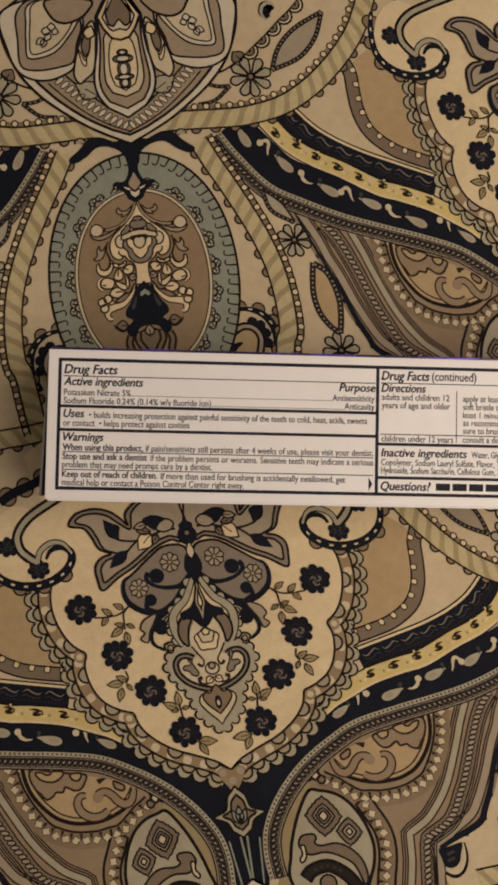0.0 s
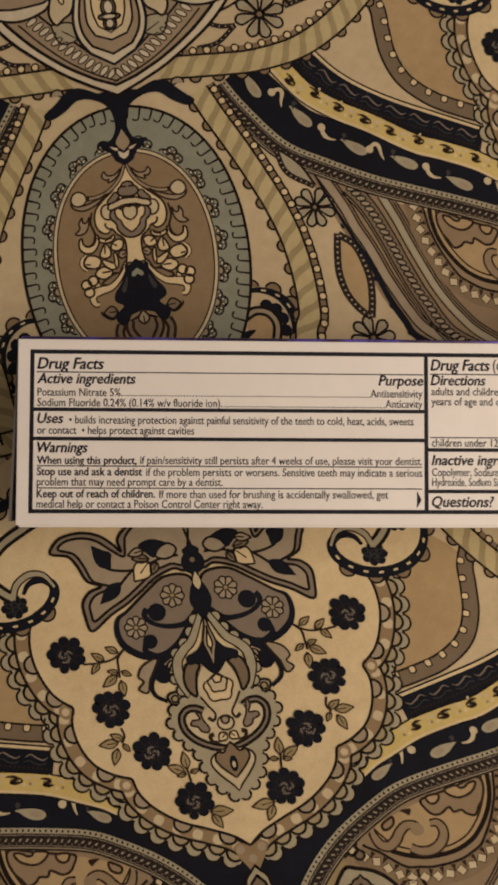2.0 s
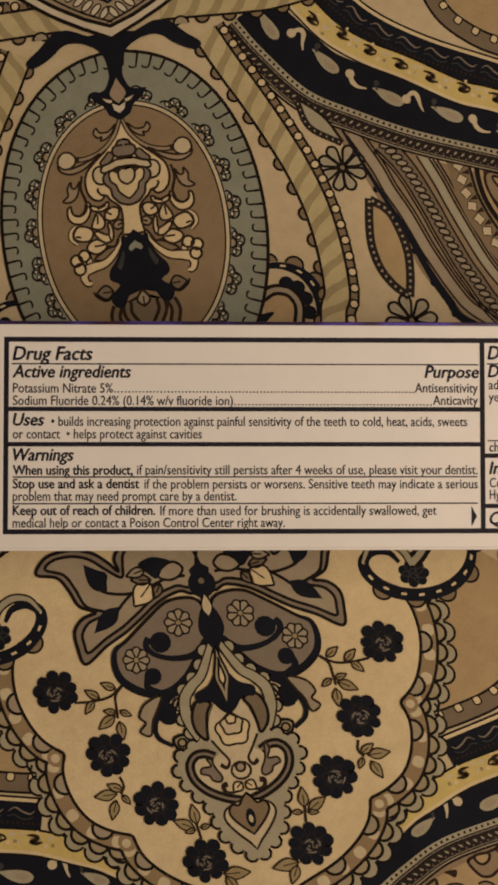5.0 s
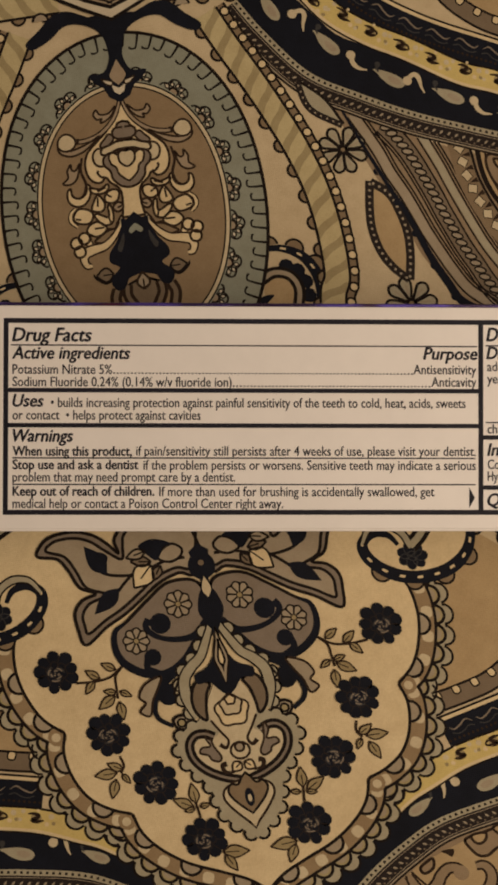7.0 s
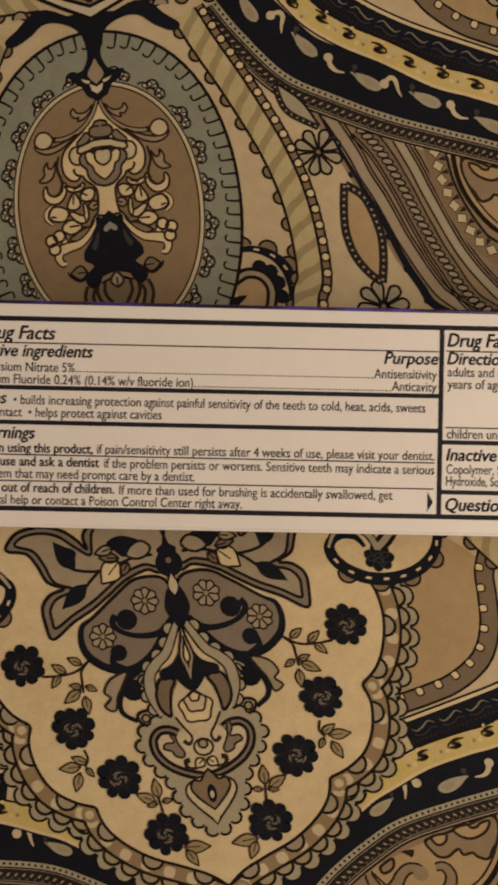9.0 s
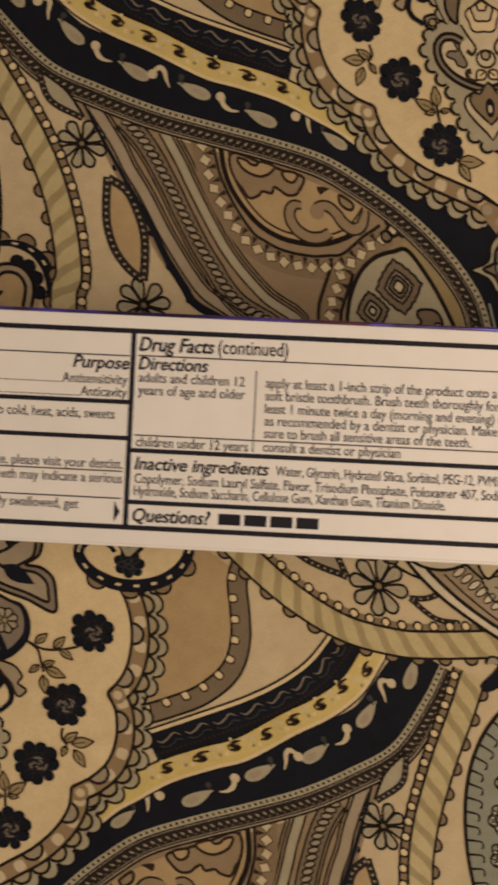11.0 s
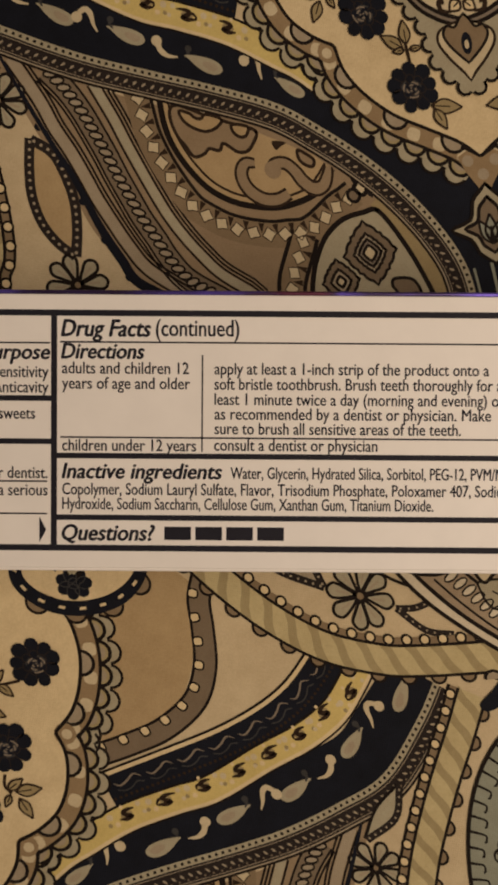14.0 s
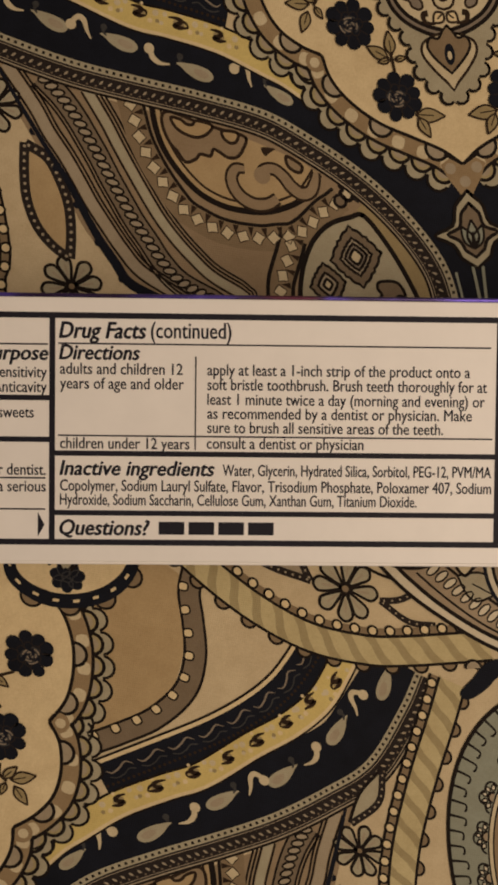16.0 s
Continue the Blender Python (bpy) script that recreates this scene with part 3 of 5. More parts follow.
HEADING = dict(bold=True, slant=True)
line("Drug Facts", [(3.72, 30.54), (16.40, 30.59)], 2.2, **HEADING)
line("Active ingredients", [(3.74, 27.72), (22.59, 27.79)], 2.0, **HEADING)
line("Purpose", [(70.13, 27.78), (78.89, 27.81)], 2.0, **HEADING)
line("Potassium Nitrate 5%", [(3.84, 25.27), (19.78, 25.32)])
line("." * 85, [(19.96, 25.32), (68.48, 25.20)], 1.2)
line("Antisensitivity", [(68.57, 25.39), (78.79, 25.42)])
line("Sodium Fluoride 0.24% (0.14% w/v fluoride ion)", [(3.85, 23.27), (39.07, 23.37)])
line("." * 56, [(39.26, 23.28), (71.33, 23.29)], 1.2)
line("Anticavity", [(71.51, 23.38), (78.79, 23.40)])
line("Uses", [(3.86, 20.00), (8.74, 20.01)], 2.0, **HEADING)
line("\u2022 builds increasing protection against painful sensitivity of the teeth to cold, heat, acids, sweets", [(10.01, 19.93), (77.03, 20.09)])
line("or contact  \u2022 helps protect against cavities", [(3.87, 17.91), (34.07, 17.98)])
line("Warnings", [(3.89, 14.37), (13.47, 14.39)], 2.0, **HEADING)
line("When using this product,", [(3.90, 12.11), (22.95, 12.13)], bold=True)
line("if pain/sensitivity still persists after 4 weeks of use, please visit your dentist.", [(23.72, 12.14), (78.68, 12.21)])
line("Stop use and ask a dentist", [(3.91, 9.93), (24.0, 9.95)], bold=True)
line("if the problem persists or worsens. Sensitive teeth may indicate a serious", [(24.91, 9.86), (78.68, 9.92)])
line("problem that may need prompt care by a dentist.", [(3.92, 7.94), (39.65, 7.97)])
line("Keep out of reach of children.", [(3.93, 5.67), (26.55, 5.68)], bold=True)
line("If more than used for brushing is accidentally swallowed, get", [(27.46, 5.59), (71.95, 5.62)])
line("medical help or contact a Poison Control Center right away.", [(3.94, 3.68), (47.41, 3.69)])
line("Drug Facts", [(80.42, 30.81), (92.11, 30.95)], 2.2, **HEADING)
line("(continued)", [(92.87, 30.88), (103.76, 31.01)], 2.2)
line("Directions", [(80.43, 27.91), (91.28, 28.03)], 2.0, **HEADING)
line("adults and children 12", [(80.59, 25.92), (97.20, 26.11)])
line("years of age and older", [(80.60, 23.93), (97.37, 24.12)])
line("apply at least a 1-inch strip of the product onto a", [(100.58, 25.92), (136.51, 26.31)])
line("soft bristle toothbrush. Brush teeth thoroughly for at", [(100.60, 23.92), (138.88, 24.33)])
line("least 1 minute twice a day (morning and evening) or", [(100.61, 21.92), (138.61, 22.32)])
line("as recommended by a dentist or physician. Make", [(100.63, 20.00), (136.85, 20.37)])
line("sure to brush all sensitive areas of the teeth.", [(100.65, 18.08), (132.92, 18.39)])
line("children under 12 years", [(80.63, 15.80), (98.20, 15.97)])
line("consult a dentist or physician", [(100.59, 15.92), (122.00, 16.12)])
line("Inactive ingredients", [(80.56, 12.19), (101.55, 12.38)], 2.0, **HEADING)
line("Water, Glycerin, Hydrated Silica, Sorbitol, PEG-12, PVM/MA", [(102.78, 12.23), (139.65, 12.56)])
line("Copolymer, Sodium Lauryl Sulfate, Flavor, Trisodium Phosphate, Poloxamer 407, Sodium", [(80.65, 10.03), (139.69, 10.54)])
line("Hydroxide, Sodium Saccharin, Cellulose Gum, Xanthan Gum, Titanium Dioxide.", [(80.65, 8.10), (129.42, 8.51)])
line("Questions?", [(80.59, 4.01), (92.74, 4.10)], 2.1, **HEADING)
line("Recyclable Tube", [(144.33, 14.11), (144.03, 26.24)], 1.5, bold=True, upright=True)
line("Learn more about our recyclable", [(147.59, 8.28), (147.15, 25.87)], 1.05, bold=True, upright=True)
line("tube at", [(148.96, 8.83), (148.86, 12.82)], 1.05, bold=True, upright=True)
line("SAVE", [(153.15, 7.45), (152.92, 16.29)], 2.75, bold=True, upright=True)
line("WATER", [(156.52, 7.44), (156.20, 19.74)], 2.75, bold=True, upright=True)

X0, X1, X2 = 2.8, 79.57, 140.55
Y0, Y1 = 3.0, 33.85
for x in (X0, X1, X2):
    bar(x - 0.4, x + 0.4, Y0 - 0.4, Y1 + 0.4)
bar(X0, X2, Y1 - 0.4, Y1 + 0.4, z=0.00003)
bar(X0, X2, Y0 - 0.4, Y0 + 0.4, z=0.00003)
for q in ((40.90, 22.65), (40.91, 16.99)):
    bar(X0, X1, q[1] - 0.36, q[1] + 0.36, z=0.00003)
for q in ((109.39, 15.15), (109.48, 7.02)):
    bar(X1, X2, q[1] - 0.36, q[1] + 0.36, z=0.00003)
for q in ([(3.64, 29.91), (78.98, 30.20)], [(3.90, 11.74), (78.68, 11.85)], [(3.92, 7.48), (78.67, 7.54)], [(80.35, 30.05), (139.39, 30.74)], [(80.39, 17.57), (139.78, 18.15)]):
    bar(q[0][0], q[1][0], q[0][1] - 0.11, q[0][1] + 0.11)
q = [(99.02, 28.43), (99.13, 15.75)]
bar(q[0][0] - 0.1, q[0][0] + 0.1, q[1][1], q[0][1])
q = [(94.13, 4.11), (110.43, 5.71)]
for k in range(4):
    w = (q[1][0] - q[0][0]) / 4
    bar(q[0][0] + k * w, q[0][0] + (k + 0.86) * w, q[0][1], q[0][1] + 1.75, "number_bar")
q = [(148.85, 13.17), (148.54, 25.29)]
for low, high in ((0.0, 0.5), (0.535, 0.62), (0.65, 1.0)):
    rise = q[1][1] - q[0][1]
    bar(q[0][0] - 0.75, q[0][0] - 0.15, q[0][1] + low * rise, q[0][1] + high * rise, "address_bar")


def print_shape(name, pts, z=0.00002, material=BLACK):
    bm = bmesh.new()
    vs = [bm.verts.new((x / 1000, y / 1000, z)) for x, y in pts]
    for t in geometry.tessellate_polygon([[v.co for v in vs]]):
        f = bm.faces.new([vs[k] for k in t])
        f.normal_update()
        if f.normal.z < 0:
            f.normal_flip()
    return part(name, bm, material)


def turned(c, r, pts, a):
    k, z = math.cos(a), math.sin(a)
    return [(c[0] + r * (x * k - y * z), c[1] + r * (x * z + y * k)) for x, y in pts]


for q in ([(142.65, 12.25), (143.41, 12.96), (144.19, 12.81), (144.47, 12.03), (143.19, 11.40)], [(144.37, 12.38), (145.69, 11.89), (145.61, 11.28), (145.96, 11.11), (145.20, 10.66), (144.32, 11.07)], [(144.52, 10.21), (145.73, 10.24), (145.67, 9.02), (144.48, 8.21), (144.28, 9.25)],
          [(143.08, 8.70), (144.19, 9.25), (144.22, 8.20), (143.62, 7.84)], [(141.20, 11.00), (141.78, 12.15), (142.49, 11.64), (142.51, 10.77), (141.22, 10.22)]):
    print_shape("recycling_arrow", q)
print_shape("recycling_swirl", [(141.49, 10.05), (142.00, 10.41), (142.72, 9.39), (143.41, 9.32), (144.00, 9.94), (144.08, 10.46), (144.27, 9.77), (143.76, 9.06), (143.08, 8.70), (142.30, 8.77), (141.68, 9.36)])
print_shape("recycling_heart", [(142.96, 10.17), (143.03, 10.78), (143.54, 11.06), (144.07, 10.81), (143.90, 10.54), (143.47, 10.62), (143.30, 10.36), (143.65, 10.28), (143.99, 10.37), (143.83, 9.93), (143.31, 9.75)])
GREY_INK = card("grey_ink", (0.10, 0.10, 0.13), 0.4, 0.2)
GLOBE = (152.98, 20.71)
print_shape("globe_ring", turned(GLOBE, 3.75, [(math.cos(t), math.sin(t)) for t in np.linspace(0, 2 * math.pi, 48, endpoint=False)], 0), 0.00002)
print_shape("globe_face", turned(GLOBE, 3.58, [(math.cos(t), math.sin(t)) for t in np.linspace(0, 2 * math.pi, 48, endpoint=False)], 0), 0.000024, WHITE)
for x, y, r, q in ((-0.55, 0.42, 0.26, 0.8), (-0.10, 0.60, 0.30, 0.7), (-0.35, -0.72, 0.30, 0.5), (0.35, -0.30, 0.30, 1.2), (0.15, 0.15, 0.2, 1.5)):
    print_shape("land_patch", [(GLOBE[0] + 3.5 * (x + r * math.cos(t) * (1 + 0.2 * math.sin(3 * t))), GLOBE[1] + 3.5 * (y + r * q * math.sin(t))) for t in np.linspace(0, 2 * math.pi, 16, endpoint=False)], 0.000028, GREY_INK)
for q in ([(150.57, 20.32), (150.94, 19.46), (151.63, 19.30), (151.96, 20.00), (151.69, 20.34), (151.45, 19.81), (151.10, 19.89), (150.82, 20.49)], [(151.36, 23.28), (152.21, 23.47), (152.75, 22.61), (152.25, 22.08), (151.89, 22.77)], [(152.44, 21.57), (153.12, 21.93), (153.66, 21.07), (152.98, 20.71)]):
    print_shape("globe_stroke", q, 0.000032)
print_shape("tap_handle", [(150.60, 25.68), (151.78, 26.74), (153.75, 24.02), (152.73, 23.48)], 0.000036)
print_shape("tap_face", [(150.86, 25.69), (151.70, 26.48), (153.41, 24.10), (152.81, 23.82)], 0.00004, WHITE)
print_shape("tap_body", [(150.97, 24.82), (152.17, 25.02), (153.78, 22.98), (154.87, 21.01), (153.48, 21.24), (152.23, 22.95)], 0.000044, GREY_INK)

print_shape("arrow_mark", [(77.66, 7.09), (78.58, 5.35), (77.66, 3.70)])



def tube(ink, level, pts, width, edge=0.34, line="line", steps=6):
    """A line with dark edges."""
    c = smooth(pts, steps)
    wide = [w + 2 * edge for w in width] if isinstance(width, (tuple, list)) else width + 2 * edge
    stroke(line, level, c, wide)
    stroke(ink, level + 1, c, width)
    return c


def dotted(level, pts, width=1.5, gap=1.3, ink="sand", ground="braid", steps=6):
    c = smooth(pts, steps)
    stroke(ground, level, c, width)
    for p, a in places(c, gap):
        disc(ink, level + 1, p, width * 0.17, n=6)


# ---- cream bud, rose and sprigs of the bouquet ----
def rose(c, r=4.5, turn=0.2):
    r *= 0.97
    disc("navy", 1, c, r * 0.66, n=14)
    for k in range(9):
        a = turn + k * 2 * math.pi / 9 + 0.08 * math.sin(5 * k)
        far, wide = r * (0.73 + 0.05 * math.sin(3 * k + turn)), r * (0.262 + 0.03 * math.cos(4 * k))
        spot = (c[0] + far * math.cos(a), c[1] + far * math.sin(a))
        disc("navy", 2 + k % 2, spot, wide, squash=1.05, turn=a, n=10)
        edge = a + math.pi / 9
        stroke("braid", 4, [(c[0] + f * r * math.cos(edge), c[1] + f * r * math.sin(edge)) for f in (0.40, 0.58, 0.78)], (0.1, 0.22, 0.16))
    for k in range(6):
        a = turn * 2 + k * math.pi / 3
        petal = [(c[0] + r * f * math.cos(a + d), c[1] + r * f * math.sin(a + d)) for f, d in ((0.2, -0.5), (0.42, -0.42), (0.5, 0.0), (0.42, 0.42), (0.2, 0.5))]
        stroke("braid", 5, smooth(petal, 3), 0.2)
    for k in range(18):
        a, f = turn * 3 + k * 2.2, 0.05 + 0.021 * k
        arc = [(c[0] + 0.2 + f * r * math.cos(a + t), c[1] - 0.3 + f * r * math.sin(a + t) * 0.85) for t in np.linspace(0, 1.0, 4)]
        stroke("mauve" if k % 2 == 0 else "slate", 6, arc, 0.26)


ROSES = [(32.1, 66.2), (24.7, 52.1), (17.5, 40.8), (10.3, 28.2)]


def first_rose():
    rose(ROSES[0], 4.5, 0.2)


def second_rose():
    rose(ROSES[1], 4.6, 0.9)


def third_rose():
    rose(ROSES[2], 4.7, 0.5)


def fourth_rose():
    rose(ROSES[3], 4.6, 0.1)


SPRIGS = (
    ([(19.2, 65.0), (22.1, 63.2), (25.6, 62.9), (29.0, 63.3)], [(20.7, 64.4), (23.4, 66.2), (24.1, 63.2), (26.7, 65.4), (25.3, 63.1), (27.5, 60.7)]),
    ([(19.2, 65.0), (21.0, 63.2), (21.3, 61.1), (21.5, 58.7)], [(20.9, 60.1), (18.7, 58.7), (21.5, 59.9), (24.0, 60.7), (21.9, 59.4), (25.6, 57.3), (21.3, 58.1), (21.2, 54.3)]),
    ([(23.5, 47.4), (23.1, 45.4), (24.0, 44.0)], [(23.4, 44.6), (26.3, 46.4), (24.7, 44.2), (29.2, 44.4), (23.8, 43.8), (22.5, 41.7), (25.1, 43.0), (26.7, 39.3)]),
    ([(10.3, 32.5), (10.5, 34.2), (10.7, 35.6)], [(10.6, 35.4), (10.8, 39.6), (11.2, 34.8), (15.0, 37.0), (10.1, 34.6), (7.9, 34.9), (11.0, 34.5), (13.2, 34.2)]),
    ([(7.8, 26.5), (6.9, 25.2)], [(7.4, 25.0), (2.1, 24.5), (7.0, 24.5), (5.2, 20.9)]),
)


# ---- heart of the bouquet ----
def bouquet_petals():
    shape("mauve", 1, [(1.3, 81.0), (4.6, 81.1), (8.8, 79.8), (12.7, 77.3), (16.4, 75.0), (20.7, 73.0), (25.3, 70.3), (26.2, 73.6), (26.1, 77.0), (24.1, 79.1), (21.3, 79.9), (24.2, 81.6), (25.7, 85.3), (27.4, 87.9), (31.1, 89.2), (29.6, 91.5), (27.2, 92.5), (23.3, 92.5), (19.7, 91.2), (17.2, 89.0), (15.4, 86.8), (15.7, 89.4), (14.1, 91.4), (11.0, 93.1), (3.9, 94.7), (-1.3, 92.8)], "line", 0.45)
    shape("sand", 3, [(1.6, 82.2), (5.0, 82.2), (9.1, 81.0), (13.0, 78.5), (16.7, 76.2), (20.6, 74.4), (24.3, 72.4), (24.8, 74.1), (24.7, 76.3), (22.9, 78.2), (19.2, 79.3), (22.9, 81.3), (24.3, 85.0), (25.9, 88.1), (29.2, 89.8), (28.0, 91.1), (25.8, 91.5), (23.0, 91.2), (20.3, 90.0), (17.7, 87.6), (15.0, 85.6), (14.3, 88.1), (13.6, 90.2), (10.5, 92.4), (4.1, 93.8), (-0.6, 92.3)], "line", 0.42)
    stroke("line", 5, smooth([(2.9, 83.9), (6.3, 83.9), (9.8, 83.0), (13.3, 82.2), (17.1, 82.7), (19.6, 84.0), (21.1, 87.1)]), 0.42)
    stroke("line", 5, smooth([(13.5, 82.4), (15.6, 80.8), (17.0, 79.5)]), 0.42)
    leaf("navy", 5, (18.4, 83.1), (21.8, 89.4), 0.26, None)
    leaf("navy", 6, (18.8, 84.3), (20.5, 88.2), 0.5, None)
    leaf("navy", 5, (16.6, 80.1), (22.5, 75.9), 0.24, None)
    leaf("cream", 6, (9.7, 83.5), (13.8, 79.6), 0.4)
    leaf("taupe", 6, (7.9, 83.1), (9.8, 80.4), 0.3)
    leaf("taupe", 6, (9.5, 84.1), (13.5, 84.8), 0.25)
    shape("sand", 6, [(3.1, 85.6), (4.7, 86.9), (6.8, 86.2), (8.0, 84.5), (6.0, 83.5), (3.9, 84.1)], "line", 0.36)
    shape("navy", 8, [(5.1, 87.1), (7.3, 88.2), (9.3, 88.4), (11.4, 87.5), (10.4, 86.0), (8.6, 84.2), (7.5, 85.0), (6.7, 86.5)], None)
    leaf("sand", 10, (10.2, 86.3), (14.2, 85.6), 0.26)
    shape("mauve", 9, [(0.9, 77.8), (2.9, 79.5), (7.4, 79.5), (11.4, 77.1), (16.3, 73.6), (19.3, 71.5), (19.7, 68.0), (17.8, 64.7), (14.6, 62.8), (10.6, 62.6), (6.5, 64.9), (3.8, 68.2), (1.9, 70.7), (1.0, 74.6)], "line", 0.45)
    stroke("navy", 11, smooth([(17.3, 73.0), (19.3, 71.7), (19.9, 68.5), (18.7, 65.3), (15.1, 62.6), (10.9, 62.0), (6.9, 64.1), (4.1, 67.3), (1.6, 70.8)]), (0.6, 1.2, 1.6, 1.6, 1.7, 1.6))
    stroke("navy", 11, smooth([(1.2, 70.7), (4.5, 68.4), (8.6, 68.4), (11.8, 69.7), (13.2, 71.6), (12.3, 73.1)]), (1.8, 1.3, 1.0, 1.2, 1.6))
    disc("navy", 11, (10.3, 71.9), 2.1)
    disc("navy", 11, (13.1, 65.6), 1.7)
    stroke("navy", 11, smooth([(14.3, 65.3), (14.4, 63.5), (12.3, 62.4)]), (1.2, 1.4, 0.8))
    for c, r in (((6.1, 75.1), 2.7), ((15.6, 69.3), 2.6)):
        disc("line", 12, c, r * 0.97, n=16)
        petals("sand", 13, c, r, 8, "line", 0.34, 0.2, 0.14, 0.24)
        disc("ochre", 15, c, 0.5, n=7)
    stroke("navy", 12, smooth([(-0.1, 70.9), (3.5, 66.5), (6.8, 63.2), (10.6, 61.4), (13.5, 59.2)]), (2.4, 2.2, 1.8, 2.0))
    disc("navy", 12, (11.6, 57.8), 2.2)
    stroke("navy", 12, smooth([(13.2, 59.7), (14.7, 56.3), (14.4, 53.4), (11.9, 51.4)]), (2.2, 1.0, 0.8))
    shape("sand", 13, [(12.4, 61.6), (15.8, 60.5), (17.3, 58.2), (16.3, 56.8), (17.7, 55.3), (15.9, 54.2), (14.9, 57.0), (13.5, 59.2)], "umber", 0.32)
    shape("sand", 14, [(8.4, 52.5), (10.1, 53.3), (11.7, 52.6), (11.1, 50.8), (9.2, 50.5)], "line", 0.4)
    disc("olive", 16, (10.2, 51.8), 0.8, "line", 0.3)


def heart_of_bouquet():
    disc("navy", 12, (0.0, (-0.1, 81.8)[1]), 2.7, n=16)
    disc("taupe", 13, (0.0, (-0.1, 82.4)[1]), 0.6, n=8)
    symmetric("navy", 12, (0.5, 86.2), [(2.0, 84.8), (1.3, 81.6), (0.8, 78.2), (1.9, 75.8), (2.5, 72.9), (1.4, 70.4), (0.6, 69.0)], (-0.6, 68.3), None)
    leaf("gem", 14, (0.0, (-0.2, 75.5)[1]), (0.0, (-0.1, 79.7)[1]), 0.22, None)
    for f in (1, -1):
        shape("gem", 8, mirror(f, [(4.8, 63.8), (6.9, 62.6), (9.0, 60.3), (10.4, 57.6), (8.6, 58.1), (7.1, 60.0), (5.5, 61.8)]), "line", 0.34)
        lace = tube("pale", 10, mirror(f, [(0.9, 69.9), (2.2, 67.3), (4.0, 64.2), (6.1, 62.5), (7.9, 60.3), (8.3, 57.2), (7.7, 54.7), (6.7, 52.4)]), (0.9, 1.5, 1.8, 1.9, 1.7), 0.34)
        for c, a in places(offset(lace, 0.95 * f), 3.0):
            disc("pale", 9, c, 1.3, "line", 0.3, n=10)
    half = [(7.0, 51.6), (9.8, 50.3), (11.8, 48.0), (11.7, 45.2), (10.0, 41.9), (7.9, 39.3), (6.8, 36.6), (6.2, 33.8), (4.9, 31.1), (2.7, 29.0), (0.9, 27.5)]
    edge = smooth([(0.0, (-0.2, 59.1)[1])] + half + [(0.0, (-0.4, 26.7)[1])], 5)
    for f in (1, -1):
        for c, a in places(mirror(f, edge[5:]), 2.9):
            disc("pale", 14, c, 1.3, "line", 0.36, n=10)
    fill("pale", 16, both(edge))
    inside = [(2.4, 58.7), (4.2, 55.4), (4.6, 51.9), (3.3, 48.9), (5.3, 47.8), (7.7, 48.3), (8.9, 46.5), (8.5, 44.2), (6.4, 42.0), (3.3, 40.2)]
    symmetric("gem", 18, (-0.1, 59.6), inside, (-0.6, 39.4), None)
    for f in (1, -1):
        tube("mauve", 20, mirror(f, [(4.5, 48.0), (6.2, 48.9), (8.2, 48.8), (9.6, 47.1), (9.3, 44.3), (7.3, 41.7), (4.2, 39.8), (0.9, 38.7)]), 0.5, 0.42)
        shape("taupe", 20, mirror(f, [(3.3, 58.7), (5.9, 59.2), (7.3, 56.4), (7.0, 53.4), (5.3, 51.5), (4.9, 53.7), (4.3, 56.6)]), "line", 0.42)
        shape("mauve", 20, mirror(f, [(5.5, 49.5), (6.2, 48.0), (5.6, 46.3), (7.3, 46.2), (7.8, 45.2), (6.3, 44.5), (5.8, 43.5), (4.4, 43.0), (3.9, 44.0), (5.0, 46.3)]), "umber", 0.3)
        stroke("umber", 22, smooth(mirror(f, [(4.5, 51.3), (3.1, 48.9), (1.9, 46.9), (2.6, 45.5), (3.7, 46.3)])), (0.5, 0.5, 0.9))
        leaf("cream", 22, mirror(f, [(0.3, 42.3)])[0], mirror(f, [(2.3, 40.6)])[0], 0.42, "umber", 0.3)
        stroke("umber", 22, smooth(mirror(f, [(1.9, 40.4), (3.7, 40.8), (4.0, 42.1), (3.1, 42.3)])), (0.4, 0.9, 1.1))
    symmetric("navy", 21, (-0.4, 67.3), [(1.1, 64.6), (3.0, 62.0), (5.8, 60.7), (5.4, 58.8), (3.3, 59.0), (1.6, 57.0), (0.1, 55.7)], (-0.5, 54.8), None, steps=3)
    symmetric("sand", 23, (-0.7, 69.6), [(0.5, 67.0), (1.4, 63.4), (0.8, 60.8)], (-0.6, 58.1), width=0.3)
    symmetric("cream", 25, (-1.0, 67.2), [(0.1, 65.9), (0.6, 63.1), (0.1, 61.8)], (-0.5, 60.5), width=0.3)
    v = (-0.5, 52.7)[1]
    for k, r in enumerate((3.2, 2.1, 1.0)):
        q = [(r * (1 + 0.09 * math.cos(5 * t)) * math.sin(t), v + k * 1.1 + r * 0.95 * (1 + 0.09 * math.cos(5 * t)) * math.cos(t)) for t in np.linspace(0, 2 * math.pi, 30, endpoint=False)]
        fill("cream" if k != 1 else "gem", 24 + 2 * k, q)
        stroke("umber", 25 + 2 * k, q, 0.3, True)
    v = (-0.3, 45.1)[1]
    disc("gem", 24, (0.0, v - 0.5), 1.9, "umber", 0.34, 0.9)
    disc("sand", 26, (0.0, v + 0.2), 0.9, "umber", 0.34)
    symmetric("gem", 24, (-0.5, 39.0), [(2.4, 38.5), (4.6, 37.2), (4.9, 35.2), (3.2, 32.6), (1.0, 30.2)], (-0.1, 28.8), "umber", 0.34)
